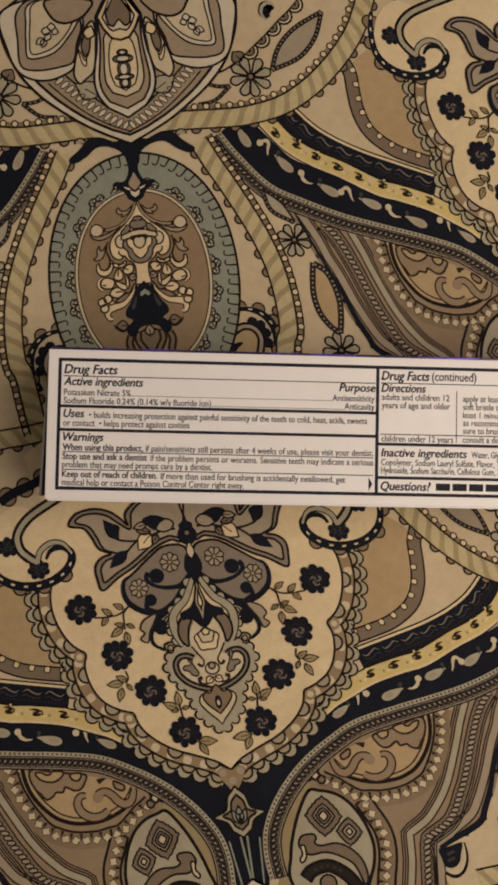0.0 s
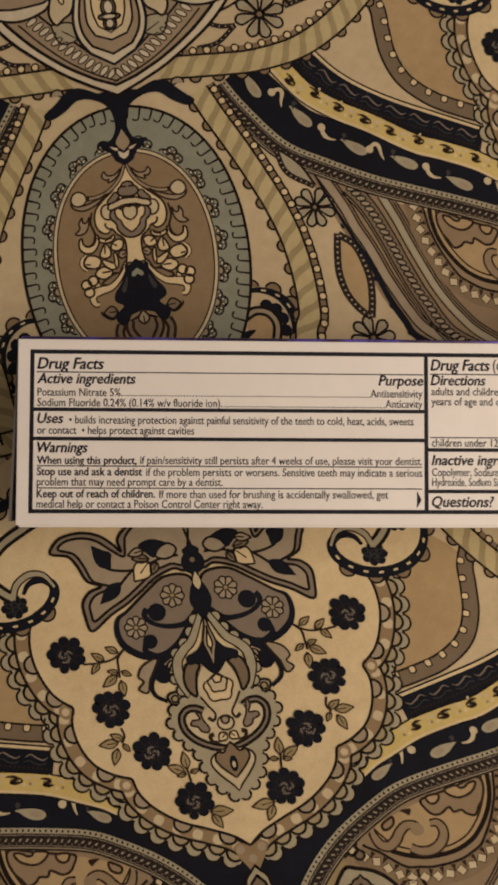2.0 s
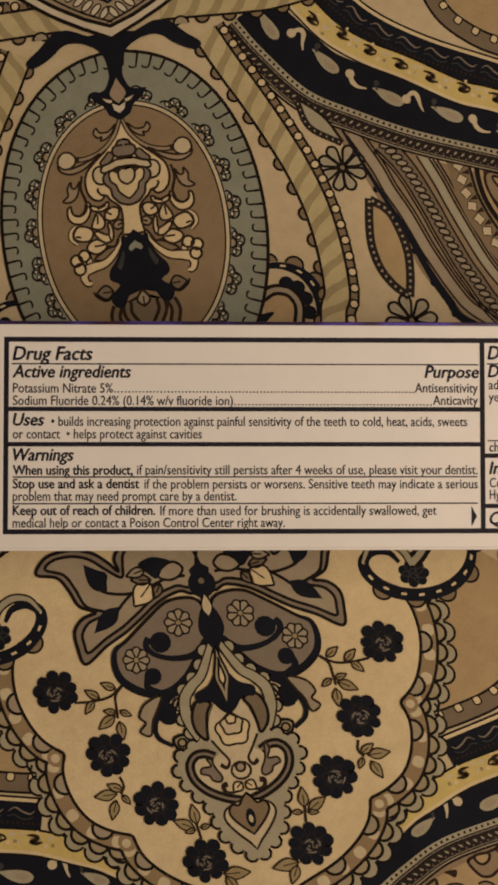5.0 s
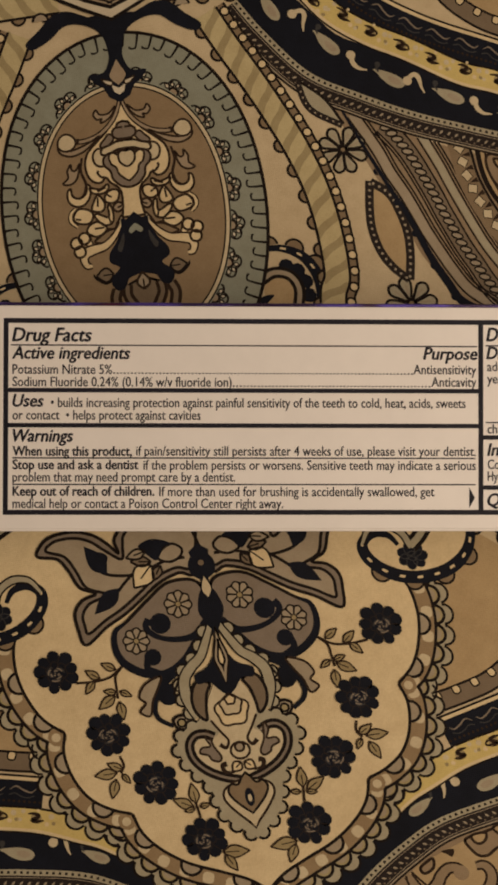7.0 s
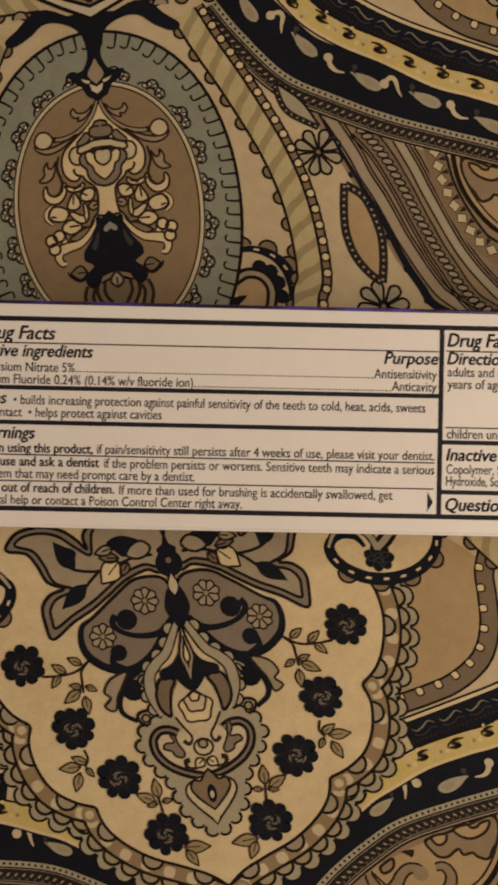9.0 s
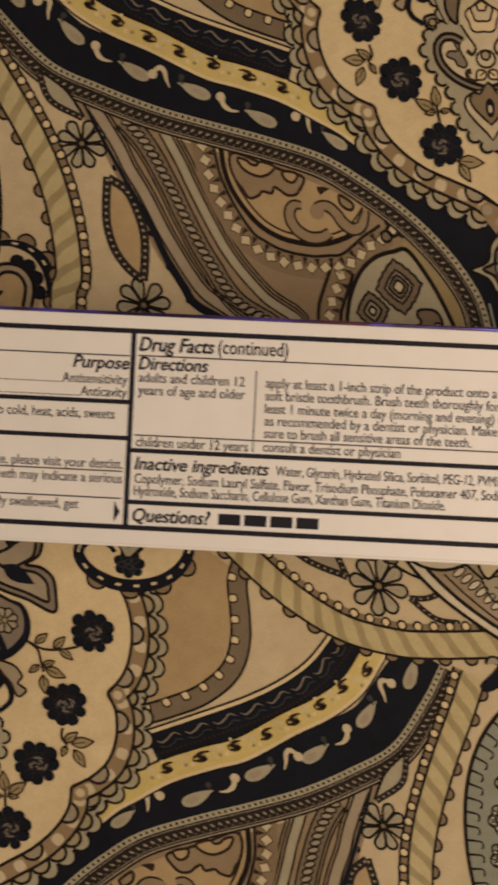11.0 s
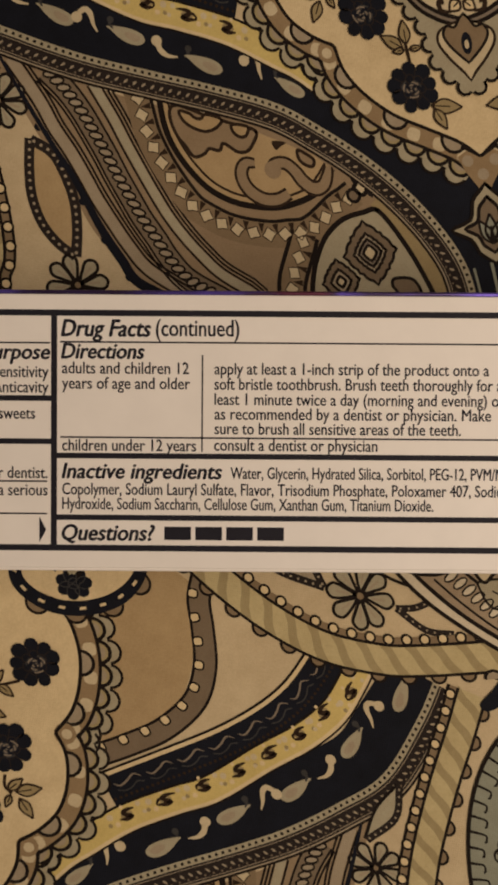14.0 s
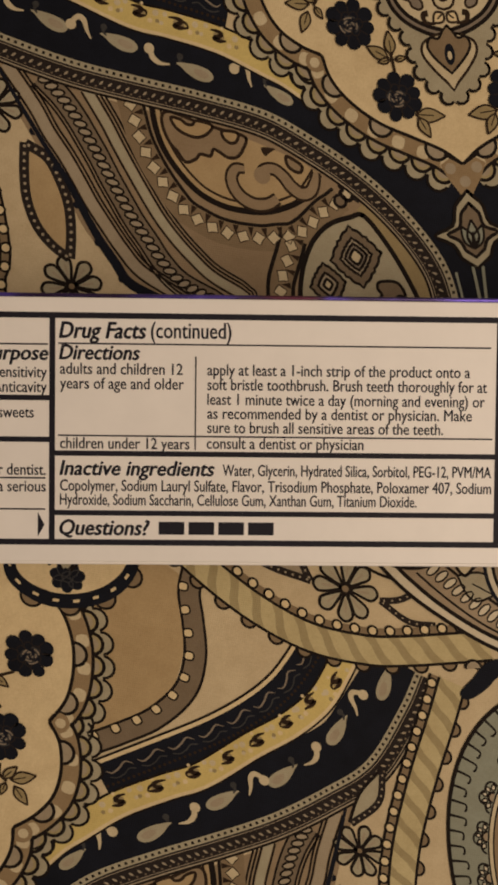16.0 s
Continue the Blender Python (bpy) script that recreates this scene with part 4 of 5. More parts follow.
    symmetric("brown", 26, (-0.2, 40.1), [(0.9, 39.2), (1.8, 37.9), (3.2, 38.1), (3.9, 36.6), (2.9, 34.7), (1.0, 32.7)], (-0.2, 31.8), "line", 0.34)
    v = (-0.2, 35.1)[1]
    disc("navy", 28, (0.0, v), 0.95, squash=2.0, n=14)
    disc("gem", 29, (0.0, v - 0.2), 0.42, squash=1.9, n=8)


def border_tip():
    fill("amber", 0, both([(0.0, (0.2, 16.1)[1])] + [(2.2, 17.3), (4.1, 16.1), (3.0, 13.6), (1.4, 11.2)] + [(0.0, (-0.1, 8.4)[1])]))
    for c in ((0.2, 13.0), (2.4, 15.4)):
        disc("sand", 1, c if c[0] > 1.5 else (0.0, c[1]), 1.0)
    disc("sand", 1, (-(2.4, 15.4)[0], (2.4, 15.4)[1]), 1.0)
    for f in (1, -1):
        stroke("line", 3, [(0.0, (0.2, 16.1)[1])] + [(f * u, v) for u, v in [(3.2, 18.0)]], 0.42)
    tip = [(0.9, 10.4), (2.5, 8.6), (3.4, 5.3), (6.9, 3.7), (3.8, 1.9), (2.6, -0.6)]
    tip = both([(0.0, tip[0][1] + 1.0)] + smooth(tip, 3) + [(0.0, (-0.5, -2.5)[1])])
    fill("pale", 2, tip)
    stroke("line", 3, tip, 0.45, True)
    mid = (0.3, 4.0)[1]
    small = [(u * 0.66, mid + (v - mid) * 0.7) for u, v in tip]
    fill("taupe", 4, small)
    stroke("line", 5, small, 0.45, True)
    for k in (-1, 0, 1):
        leaf("grey", 6, (0.0, mid - 3.0), (k * 2.0, mid + 2.2 - abs(k)), 0.22)
    for f in (1, -1):
        stroke("grey", 2, [(f * u, v) for u, v in [(0.9, -2.2), (0.2, -15.2), (-0.5, -25.7)]], 0.55)
        stroke("grey", 2, [(f * u, v) for u, v in [(4.1, -3.0), (3.0, -14.5), (1.3, -26.0)]], 0.45)


def tip_ground():
    fill("navy", 0, both([(0.0, (0.8, 19.5)[1])] + [(9.9, 21.2), (24.1, 22.7), (20.7, 17.5), (14.1, 9.7), (10.0, 4.0), (7.4, -3.2), (4.2, -15.9), (2.4, -26.2)] + [(0.0, (-0.5, -25.7)[1])]))


# ---- black curls ----
def curl():
    path = smooth([(53.4, 93.7), (54.2, 88.6), (53.9, 82.7), (51.7, 78.6), (47.5, 75.8), (41.9, 74.8), (36.5, 75.9), (32.7, 79.0), (31.9, 82.1), (34.1, 84.0), (37.2, 83.6), (38.9, 81.5)], 6)
    rise = smooth([(48.4, 98.9), (45.4, 100.4), (41.7, 101.5), (38.9, 102.1), (35.9, 103.3), (33.6, 104.4)], 5)
    stroke("navy", 3, rise, (2.4, 2.6, 2.4, 2.0))
    for c, a in places(rise, 5.2):
        half_disc("brown", 0, local(c, a, [(0, -0.6)])[0], a, 2.0, -1)
        half_disc("brown", 0, local(c, a, [(0, 0.6)])[0], a, 2.0, 1)
    for c, a in places(path[:-24], 5.4):
        half_disc("brown", 0, local(c, a, [(0, 0.6)])[0], a, 1.9, 1)
        half_disc("brown", 0, local(c, a, [(0, -0.6)])[0], a, 1.9, -1)
    fill("cream", 2, smooth([(53.4, 86.9), (52.8, 80.6), (47.8, 76.6), (40.9, 75.8), (33.7, 79.3), (32.9, 83.0), (36.3, 84.0), (39.9, 80.5), (44.0, 83.8), (45.3, 87.1), (44.4, 91.3), (40.1, 94.8), (45.1, 97.3), (50.8, 93.8)], 4, True))
    stroke("navy", 4, path, (1.2, 1.9, 2.5, 2.6, 2.4, 1.7, 0.8))
    for c, a in places(path[:-14], 3.4):
        sharp("cream", 5, local(c, a, [(-0.6, -0.25), (0.5, -0.25), (0.6, 0.25), (-0.5, 0.25)]), None)
    for q in ([(41.3, 79.1), (42.9, 77.6), (39.9, 77.5), (43.6, 79.1), (38.7, 79.2)], [(48.2, 86.7), (49.8, 85.3), (49.1, 88.0), (47.8, 84.7), (47.2, 88.7)]):
        mid = q[0]
        for k in range(7):
            a = k * 2 * math.pi / 7 + q[0][0]
            spot = (mid[0] + 1.75 * math.cos(a), mid[1] + 1.45 * math.sin(a))
            disc("navy", 4 + k % 2, spot, 1.35, "slate", 0.17, 0.8, a, 10)
        disc("navy", 6, mid, 1.0, "slate", 0.17, n=8)
    tube("pale", 6, [(21.7, 101.4), (29.1, 98.7), (35.6, 96.2), (41.7, 93.3), (45.2, 89.5), (45.3, 85.7), (43.6, 83.1), (41.2, 81.0)], 1.25, 0.38)
    tube("pale", 6, [(41.4, 80.8), (40.0, 83.9), (36.9, 85.6), (33.7, 84.9), (31.8, 82.1)], (1.1, 1.2, 0.5), 0.36)


def small_curl():
    fill("tan", 0, smooth([(23.5, 135.3), (27.6, 137.0), (30.9, 135.0), (31.8, 130.2), (28.2, 125.6), (23.8, 127.4)], 4, True))
    path = smooth([(23.1, 141.4), (27.5, 141.6), (31.6, 139.7), (33.9, 136.1), (34.3, 131.3), (32.7, 126.2)], 6)
    for c, a in places(path, 4.6):
        half_disc("brown", 0, local(c, a, [(0, 0.7)])[0], a, 1.8, 1)
    stroke("navy", 2, path, (0.9, 2.2, 2.4))
    for c, a in places(path, 3.2):
        sharp("cream", 3, local(c, a, [(-0.6, -0.2), (0.5, -0.2), (0.6, 0.2), (-0.5, 0.2)]), None)
    for c in [(28.2, 137.9), (30.3, 136.9), (31.5, 134.6), (31.7, 131.8)]:
        disc("navy", 2, c, 1.5, n=9)
    tube("sand", 3, [(22.7, 135.4), (25.6, 136.8), (28.6, 136.0), (30.0, 133.1), (29.0, 128.7)], 0.9, 0.35)
    shape("navy", 4, [(19.0, 130.1), (21.8, 132.0), (24.9, 132.4), (23.1, 130.6), (21.3, 128.8)], None)


# ---- black fork over the oval, and the oval's ornament ----
def fork():
    half = [(4.7, 192.5), (8.9, 194.3), (12.1, 193.5), (14.7, 191.1), (17.5, 188.9), (16.9, 187.5), (15.1, 187.7), (12.3, 189.2), (9.7, 191.2), (6.8, 191.3), (3.8, 190.0), (2.1, 188.0)] + [(1.4, 184.8), (1.6, 182.9), (2.9, 180.8), (5.8, 180.6), (4.4, 178.6), (3.1, 177.7), (2.1, 175.7)]
    fill("navy", 0, both([(0.0, 193.0)] + smooth(half, 3) + [(0.0, 174.4)]))
    symmetric("bisque", 2, (-0.1, 183.3), [(0.6, 182.1), (1.3, 180.9), (1.6, 179.9), (1.0, 178.9)], (0.2, 178.0), None)
    symmetric("pearl", 4, (0.1, 177.4), [(1.4, 178.2), (1.0, 176.7)], (-0.0, 176.0), None)
    for f in (1, -1):
        shape("pearl", 4, mirror(f, [(1.2, 178.8), (2.0, 179.1), (3.3, 179.5), (2.4, 178.4), (1.4, 178.1)]), "umber", 0.2)
        half_disc("sand", 2, (f * 14.1, 193.0), 0.0, 1.5, 1)


def oval_ornament():
    for f in (1, -1):
        tube("bisque", 5, mirror(f, [(0.2, 174.9), (0.8, 173.1), (1.7, 171.4), (3.3, 169.6), (5.5, 168.2), (8.1, 167.6), (9.8, 167.7)]), (0.3, 0.5, 0.55, 0.5), 0.3, "umber")
        shape("bisque", 7, mirror(f, [(4.9, 168.2), (7.2, 167.1), (10.0, 166.2), (11.6, 166.2), (12.9, 167.2), (13.5, 166.8), (12.8, 165.6), (10.8, 164.9), (8.4, 165.5), (6.5, 166.8)]), "umber", 0.3)
        shape("gem", 9, mirror(f, [(9.8, 168.0), (10.7, 169.2), (12.0, 169.5), (13.1, 168.7), (13.4, 167.3), (12.6, 166.3), (11.3, 166.1), (10.1, 166.8)]), "umber", 0.3)
        stroke("umber", 11, mirror(f, [(9.2, 168.3), (9.5, 167.0)]), 0.32)
        shape("bisque", 7, mirror(f, [(1.2, 173.8), (2.7, 172.5), (4.4, 172.5), (5.1, 173.5), (5.7, 172.5), (5.0, 171.5), (4.1, 171.6), (4.4, 170.8), (3.1, 171.2), (1.9, 172.3)]), "umber", 0.28)
        shape("bisque", 5, mirror(f, [(9.5, 163.2), (10.4, 162.0), (11.2, 162.2), (11.3, 163.3), (12.1, 162.1), (12.1, 160.7), (13.2, 159.7), (12.1, 159.3), (10.9, 159.7), (10.1, 160.8)]), "umber", 0.3)
        stroke("umber", 9, smooth(mirror(f, [(8.9, 164.3), (9.4, 161.7), (8.7, 159.1), (8.9, 157.2), (10.1, 156.3), (11.4, 156.7), (11.9, 158.1)])), (0.5, 0.6, 0.5, 0.4))
        shape("cream", 5, mirror(f, [(7.9, 158.2), (8.2, 156.3), (9.6, 154.8), (11.5, 154.9), (12.6, 156.2), (12.5, 158.0), (11.8, 158.4), (11.7, 157.1), (10.5, 156.3), (9.3, 157.0), (8.6, 158.8)]), "umber", 0.32)
        fill("brown", 3, smooth(mirror(f, [(2.1, 157.1), (5.2, 157.9), (8.5, 155.5), (11.4, 154.2), (11.7, 151.2), (9.4, 148.3), (5.4, 148.8), (2.3, 151.0)]), 3, True))
        for ink, q, vein in (("cream", [(2.4, 156.6), (3.7, 157.1), (5.1, 156.2), (5.2, 154.9), (3.9, 154.4), (2.7, 155.0)], [(5.4, 156.6), (3.9, 155.6)]),
                             ("cream", [(5.5, 154.8), (6.6, 156.4), (7.6, 155.1), (8.1, 153.6), (6.8, 153.0), (5.7, 153.4)], [(6.7, 156.0), (6.9, 154.1)]),
                             ("cream", [(4.3, 153.8), (4.9, 153.9), (5.0, 151.7), (7.2, 152.7), (7.7, 152.1), (6.2, 150.3), (4.5, 150.4), (4.0, 151.9)], [(4.7, 150.5), (5.0, 151.7)]),
                             ("bisque", [(1.9, 154.0), (3.0, 154.4), (3.9, 153.4), (3.1, 152.5), (2.0, 153.0)], [(2.0, 153.7), (3.0, 153.3)]),
                             ("cream", [(8.1, 153.0), (9.2, 153.9), (11.0, 154.1), (12.0, 152.5), (11.2, 151.4), (9.2, 151.0), (8.2, 151.9)], [(11.6, 152.3), (10.5, 152.0)]),
                             ("cream", [(5.7, 149.8), (7.4, 151.1), (9.1, 150.5), (9.6, 149.3), (8.0, 148.2), (6.3, 148.7)], [(6.1, 149.8), (8.1, 149.8)]),
                             ("cream", [(4.4, 158.3), (6.1, 157.5), (8.1, 158.1), (7.5, 156.9), (5.6, 156.6), (4.4, 157.3)], [(4.8, 157.7), (6.6, 157.1)]),
                             ("gem", [(2.3, 151.7), (3.4, 150.4), (4.1, 149.2), (5.5, 149.3), (7.0, 147.7), (5.8, 147.4), (4.0, 148.0), (2.4, 149.7)], [(3.0, 150.5), (4.2, 148.7)])):
            shape(ink, 5, mirror(f, q), "umber", 0.32)
            stroke("umber", 7, mirror(f, vein), 0.28)
        tube("cream", 6, mirror(f, [(11.4, 154.4), (12.4, 153.4), (12.5, 151.9), (11.4, 150.7)]), (0.3, 0.6, 0.3), 0.26, "umber")
        shape("brown", 7, mirror(f, [(3.3, 149.0), (5.2, 149.1), (7.2, 148.1), (8.4, 147.2), (6.7, 146.7), (4.7, 147.3)]), "umber", 0.34)
        tube("cream", 9, mirror(f, [(2.9, 149.7), (4.5, 147.6), (6.5, 146.1), (8.8, 145.7), (10.4, 145.2), (11.0, 144.0), (10.5, 142.7), (9.6, 142.6)]), (0.4, 0.9, 1.3, 1.7, 1.3, 0.9, 0.5), 0.36, "umber")
        for c in ((10.4, 148.2), (12.1, 147.5), (11.6, 145.7)):
            disc("cream", 11, mirror(f, [c])[0], 1.15, "umber", 0.34)
        tube("cream", 8, mirror(f, [(8.9, 145.8), (9.5, 147.0), (9.6, 148.6)]), (1.0, 0.9, 0.4), 0.36, "umber")
        leaf("taupe", 9, mirror(f, [(5.6, 140.3)])[0], mirror(f, [(9.1, 140.4)])[0], 0.42, "line", 0.28)
        stroke("line", 9, smooth(mirror(f, [(5.6, 139.5), (7.4, 138.8), (9.2, 140.0), (9.6, 140.9)])), (0.8, 0.6, 0.3))
        tube("taupe", 8, mirror(f, [(5.3, 137.2), (6.0, 135.1), (5.3, 132.1), (5.3, 128.2)]), 0.9, 0.36, "umber")
        tube("taupe", 8, mirror(f, [(3.3, 137.7), (3.4, 135.4), (1.8, 132.6), (0.4, 129.9)]), 0.8, 0.36, "umber")
    symmetric("cream", 3, (-0.1, 174.4), [(1.5, 171.7), (3.4, 169.0), (5.8, 166.9), (7.7, 165.0), (8.4, 162.8), (8.1, 160.5), (7.0, 159.1), (5.6, 158.8), (4.6, 159.7), (3.8, 158.6), (2.1, 157.0), (1.8, 155.3), (1.9, 153.5), (2.2, 151.3)], (0.4, 151.1), "umber", 0.34)
    for f in (1, -1):
        shape("gem", 7, mirror(f, [(4.6, 165.3), (5.9, 165.5), (6.7, 164.3), (6.4, 162.7), (5.3, 162.0), (4.4, 162.5)]), "umber", 0.32)
        stroke("umber", 7, smooth(mirror(f, [(4.8, 159.8), (5.5, 159.9), (6.1, 160.8), (5.9, 161.3)]), 4), 0.34)
        shape("mauve", 9, mirror(f, [(2.1, 167.6), (3.1, 168.3), (4.0, 167.4), (5.0, 166.3), (4.4, 165.7), (2.9, 166.3)]), "umber", 0.3)
    symmetric("mauve", 11, (0.1, 170.6), [(1.1, 170.3), (1.5, 169.5), (2.2, 168.9), (2.3, 167.8), (1.5, 167.1)], (0.1, 167.0), "umber", 0.34)
    for f in (1, -1):
        stroke("umber", 13, mirror(f, [(0.2, 169.4), (1.4, 169.4)]), 0.3)
    symmetric("gem", 9, (0.2, 166.7), [(1.8, 166.6), (3.3, 166.0), (4.6, 165.6), (5.0, 164.5), (3.8, 164.2), (1.7, 165.0)], (0.1, 165.1), "umber", 0.34)
    symmetric("mauve", 13, (0.1, 164.8), [(1.6, 164.5), (3.5, 164.4), (4.6, 163.5), (4.6, 162.1), (3.5, 160.8), (3.2, 159.2), (1.9, 157.7), (0.7, 157.2)], (0.2, 157.1), "umber", 0.34)
    symmetric("cream", 15, (0.1, 163.9), [(1.5, 163.7), (2.7, 164.4), (3.5, 163.8), (3.2, 162.2), (2.3, 161.4), (1.9, 160.1), (0.8, 158.9)], (0.1, 158.4), "umber", 0.3)
    symmetric("gem", 17, (0.1, 164.5), [(0.9, 164.7), (1.6, 164.0), (1.5, 162.5), (0.7, 161.6)], (0.1, 161.3), "umber", 0.32)
    symmetric("navy", 21, (0.9, 152.1), [(1.6, 150.7), (2.7, 151.0), (2.8, 149.4), (3.6, 147.5), (4.4, 146.2), (5.8, 144.4), (5.9, 142.6), (4.2, 141.4), (5.7, 140.0), (6.3, 138.4), (5.2, 136.9), (3.6, 137.4), (2.8, 138.9), (1.9, 139.3)], (1.1, 139.8), None, steps=3)
    for f in (1, -1):
        shape("slate", 23, mirror(f, [(2.5, 148.1), (3.4, 146.5), (4.1, 145.2), (3.5, 144.4), (2.6, 146.2)]), None)
    symmetric("grey", 23, (0, 149.8), [(1.2, 148.9), (1.4, 148.2), (0.9, 147.8)], (0, 148.4), None)
    leaf("sand", 23, (0.0, 136.5), (0.0, 139.9), 0.4, "umber", 0.34)
    symmetric("taupe", 6, (0.4, 139.0), [(3.1, 137.7), (2.9, 135.3), (1.2, 132.1)], (0.0, 130.0))


# ---- lattice flower above the oval ----
def lattice_flower():
    def sym(ink, level, half, top, bottom, line="line", width=0.42, steps=7):
        c = both([(0.0, top)] + smooth(half, steps) + [(0.0, bottom)])
        fill(ink, level, c)
        if line:
            stroke(line, level + 1, c, width, True)
    sym("pearl", 0, list(reversed([(5.8, 194.3), (11.7, 197.7), (17.7, 202.2), (23.3, 207.1), (27.9, 212.7), (30.7, 218.1), (32.8, 224.7), (33.5, 231.4)])), 254.0, 191.5, width=0.5)
    sym("bisque", 2, list(reversed([(4.8, 195.9), (11.0, 199.5), (17.1, 204.2), (21.9, 208.9), (25.6, 213.7), (28.5, 221.5), (29.7, 231.6)])), 252.0, 194.0, width=0.55)
    for f in (1, -1):
        def m(q):
            return [(f * u, v) for u, v in q]
        chain = smooth(m([(0.0, 196.5), (2.9, 197.9), (5.5, 199.7), (8.1, 201.8), (10.7, 204.0), (13.3, 206.5), (16.0, 209.3), (18.8, 212.0)]))
        for c, a in places(chain, 1.85):
            disc("pearl", 4, c, 1.5, "line", 0.22, 0.45, a + math.pi / 2 + f * 0.25, 9)
        stroke("line", 4, smooth(m([(-0.5, 194.8), (5.3, 197.4), (11.2, 201.2), (16.9, 206.3), (21.3, 211.0)])), 0.3)
        stroke("line", 4, smooth(m([(-0.5, 199.6), (4.1, 201.4), (7.9, 204.6), (12.7, 209.0), (16.8, 213.1)])), 0.4)
        leaf("pale", 5, m([(7.7, 205.9)])[0], m([(13.8, 210.0)])[0], 0.4)
        shape("pearl", 6, m([(13.5, 215.2), (16.3, 213.0), (21.0, 211.8), (25.9, 212.7), (29.5, 215.6), (31.6, 221.4), (32.8, 231.5), (23.7, 235.2), (12.2, 234.1), (9.9, 227.5), (11.7, 221.6)]), "line", 0.45)
        shape("bisque", 8, m([(13.8, 216.4), (17.8, 215.2), (23.8, 214.9), (28.3, 216.7), (28.5, 224.0), (28.1, 231.6), (22.9, 235.2), (12.9, 233.2), (10.6, 226.7), (12.3, 221.5)]), "line", 0.4, 6)
        shape("pearl", 10, m([(10.1, 231.0), (11.6, 227.3), (14.3, 223.6), (17.9, 220.0), (21.7, 218.5), (26.1, 218.7), (26.3, 223.3), (25.8, 228.4), (24.7, 233.5), (17.2, 235.5)]), "line", 0.36, 6)
        shape("gem", 12, m([(11.5, 230.8), (13.1, 227.2), (15.3, 224.0), (18.4, 221.2), (21.9, 219.8), (25.1, 219.8), (25.2, 223.8), (24.6, 228.4), (23.5, 233.5), (17.9, 234.6)]), "line", 0.3, 6)
        for p, q, fat in (((18.9, 225.7), (17.0, 225.0), 0.5), ((18.9, 225.7), (18.8, 228.0), 0.5), ((19.3, 225.5), (21.8, 225.9), 0.5), ((19.4, 225.1), (21.0, 222.9), 0.36), ((21.1, 223.5), (23.6, 222.4), 0.4), ((21.1, 223.5), (21.9, 221.2), 0.4)):
            leaf("pearl", 14, m([p])[0], m([q])[0], fat, "line", 0.3, False)
        shape("gem", 12, m([(7.5, 227.5), (10.0, 224.9), (11.9, 220.6), (13.4, 215.8), (13.9, 212.3), (12.5, 209.9), (10.6, 211.2), (8.7, 212.7), (7.6, 216.1), (7.2, 220.2), (6.8, 224.4)]), "line", 0.42)
        shape("taupe", 14, m([(8.4, 225.1), (10.2, 223.2), (11.2, 220.0), (10.1, 217.2), (8.8, 220.0)]), "line", 0.36)
        shape("cream", 16, m([(9.9, 218.5), (10.4, 216.2), (12.1, 219.9), (11.4, 215.8), (10.3, 214.9)]), "line", 0.28)
        leaf("cream", 16, m([(9.3, 222.4)])[0], m([(7.8, 226.2)])[0], 0.4, "line", 0.34, False)
        shape("bisque", 16, m([(7.4, 233.5), (8.6, 230.1), (11.6, 228.1), (15.5, 227.5), (18.6, 229.5), (19.5, 234.5)]), "line", 0.5)
    sym("pearl", 16, list(reversed([(5.3, 202.2), (7.6, 205.7), (8.5, 209.8), (7.9, 214.8), (7.0, 219.0), (6.5, 224.0), (6.4, 228.6)])), 240.0, 199.0, "navy", 0.7)
    sym("bisque", 18, list(reversed([(4.7, 203.9), (6.5, 207.2), (7.0, 211.0), (6.4, 215.7), (5.8, 221.2), (5.9, 227.8)])), 240.0, 201.6)
    sym("gem", 20, list(reversed([(3.7, 206.4), (5.2, 209.4), (5.4, 212.9), (5.1, 217.1), (4.8, 222.1)])), 232.0, 205.0, width=0.36)
    sym("cream", 22, list(reversed([(2.8, 208.6), (3.8, 212.2), (3.8, 216.8), (3.2, 220.5)])), 226.0, 206.8, width=0.3)
    sym("cream", 24, [(6.0, 228.5), (4.5, 225.0), (2.5, 222.1)], 238.0, 221.4, "line", 0.5)
    sym("pearl", 26, [(4.5, 228.2), (3.1, 225.3), (1.9, 224.1)], 238.0, 224.6, "line", 0.36)
    sym("taupe", 28, [(3.5, 229.3), (3.0, 226.3), (1.7, 225.4)], 235.6, 227.4)
    for x, y, r, q in ((0.2, 217.8) + (1.3, 0.55), (0.2, 216.0) + (2.5, 0.42), (0.1, 213.0) + (1.55, 1.35), (0.2, 210.7) + (2.3, 0.35), (0.0, 209.0) + (1.35, 1.0)):
        disc("taupe", 26, (0.0, y), r * 1.12, "line", 0.36, q, n=14)
        disc("pearl", 28, (0.0, y), r * 0.72, "line", 0.26, q * 1.1, n=12)
    for k, x in enumerate((-9.5, -5.0, 0.0, 5.0, 9.5)):
        disc("pearl", 30 + k % 2, (x, 239.0 - 0.9 * (k % 2)), 3.6, "line", 0.55, n=16)
        disc("umber", 33, (x, 239.0 - 0.9 * (k % 2)), 1.3, "line", 0.4, n=12)


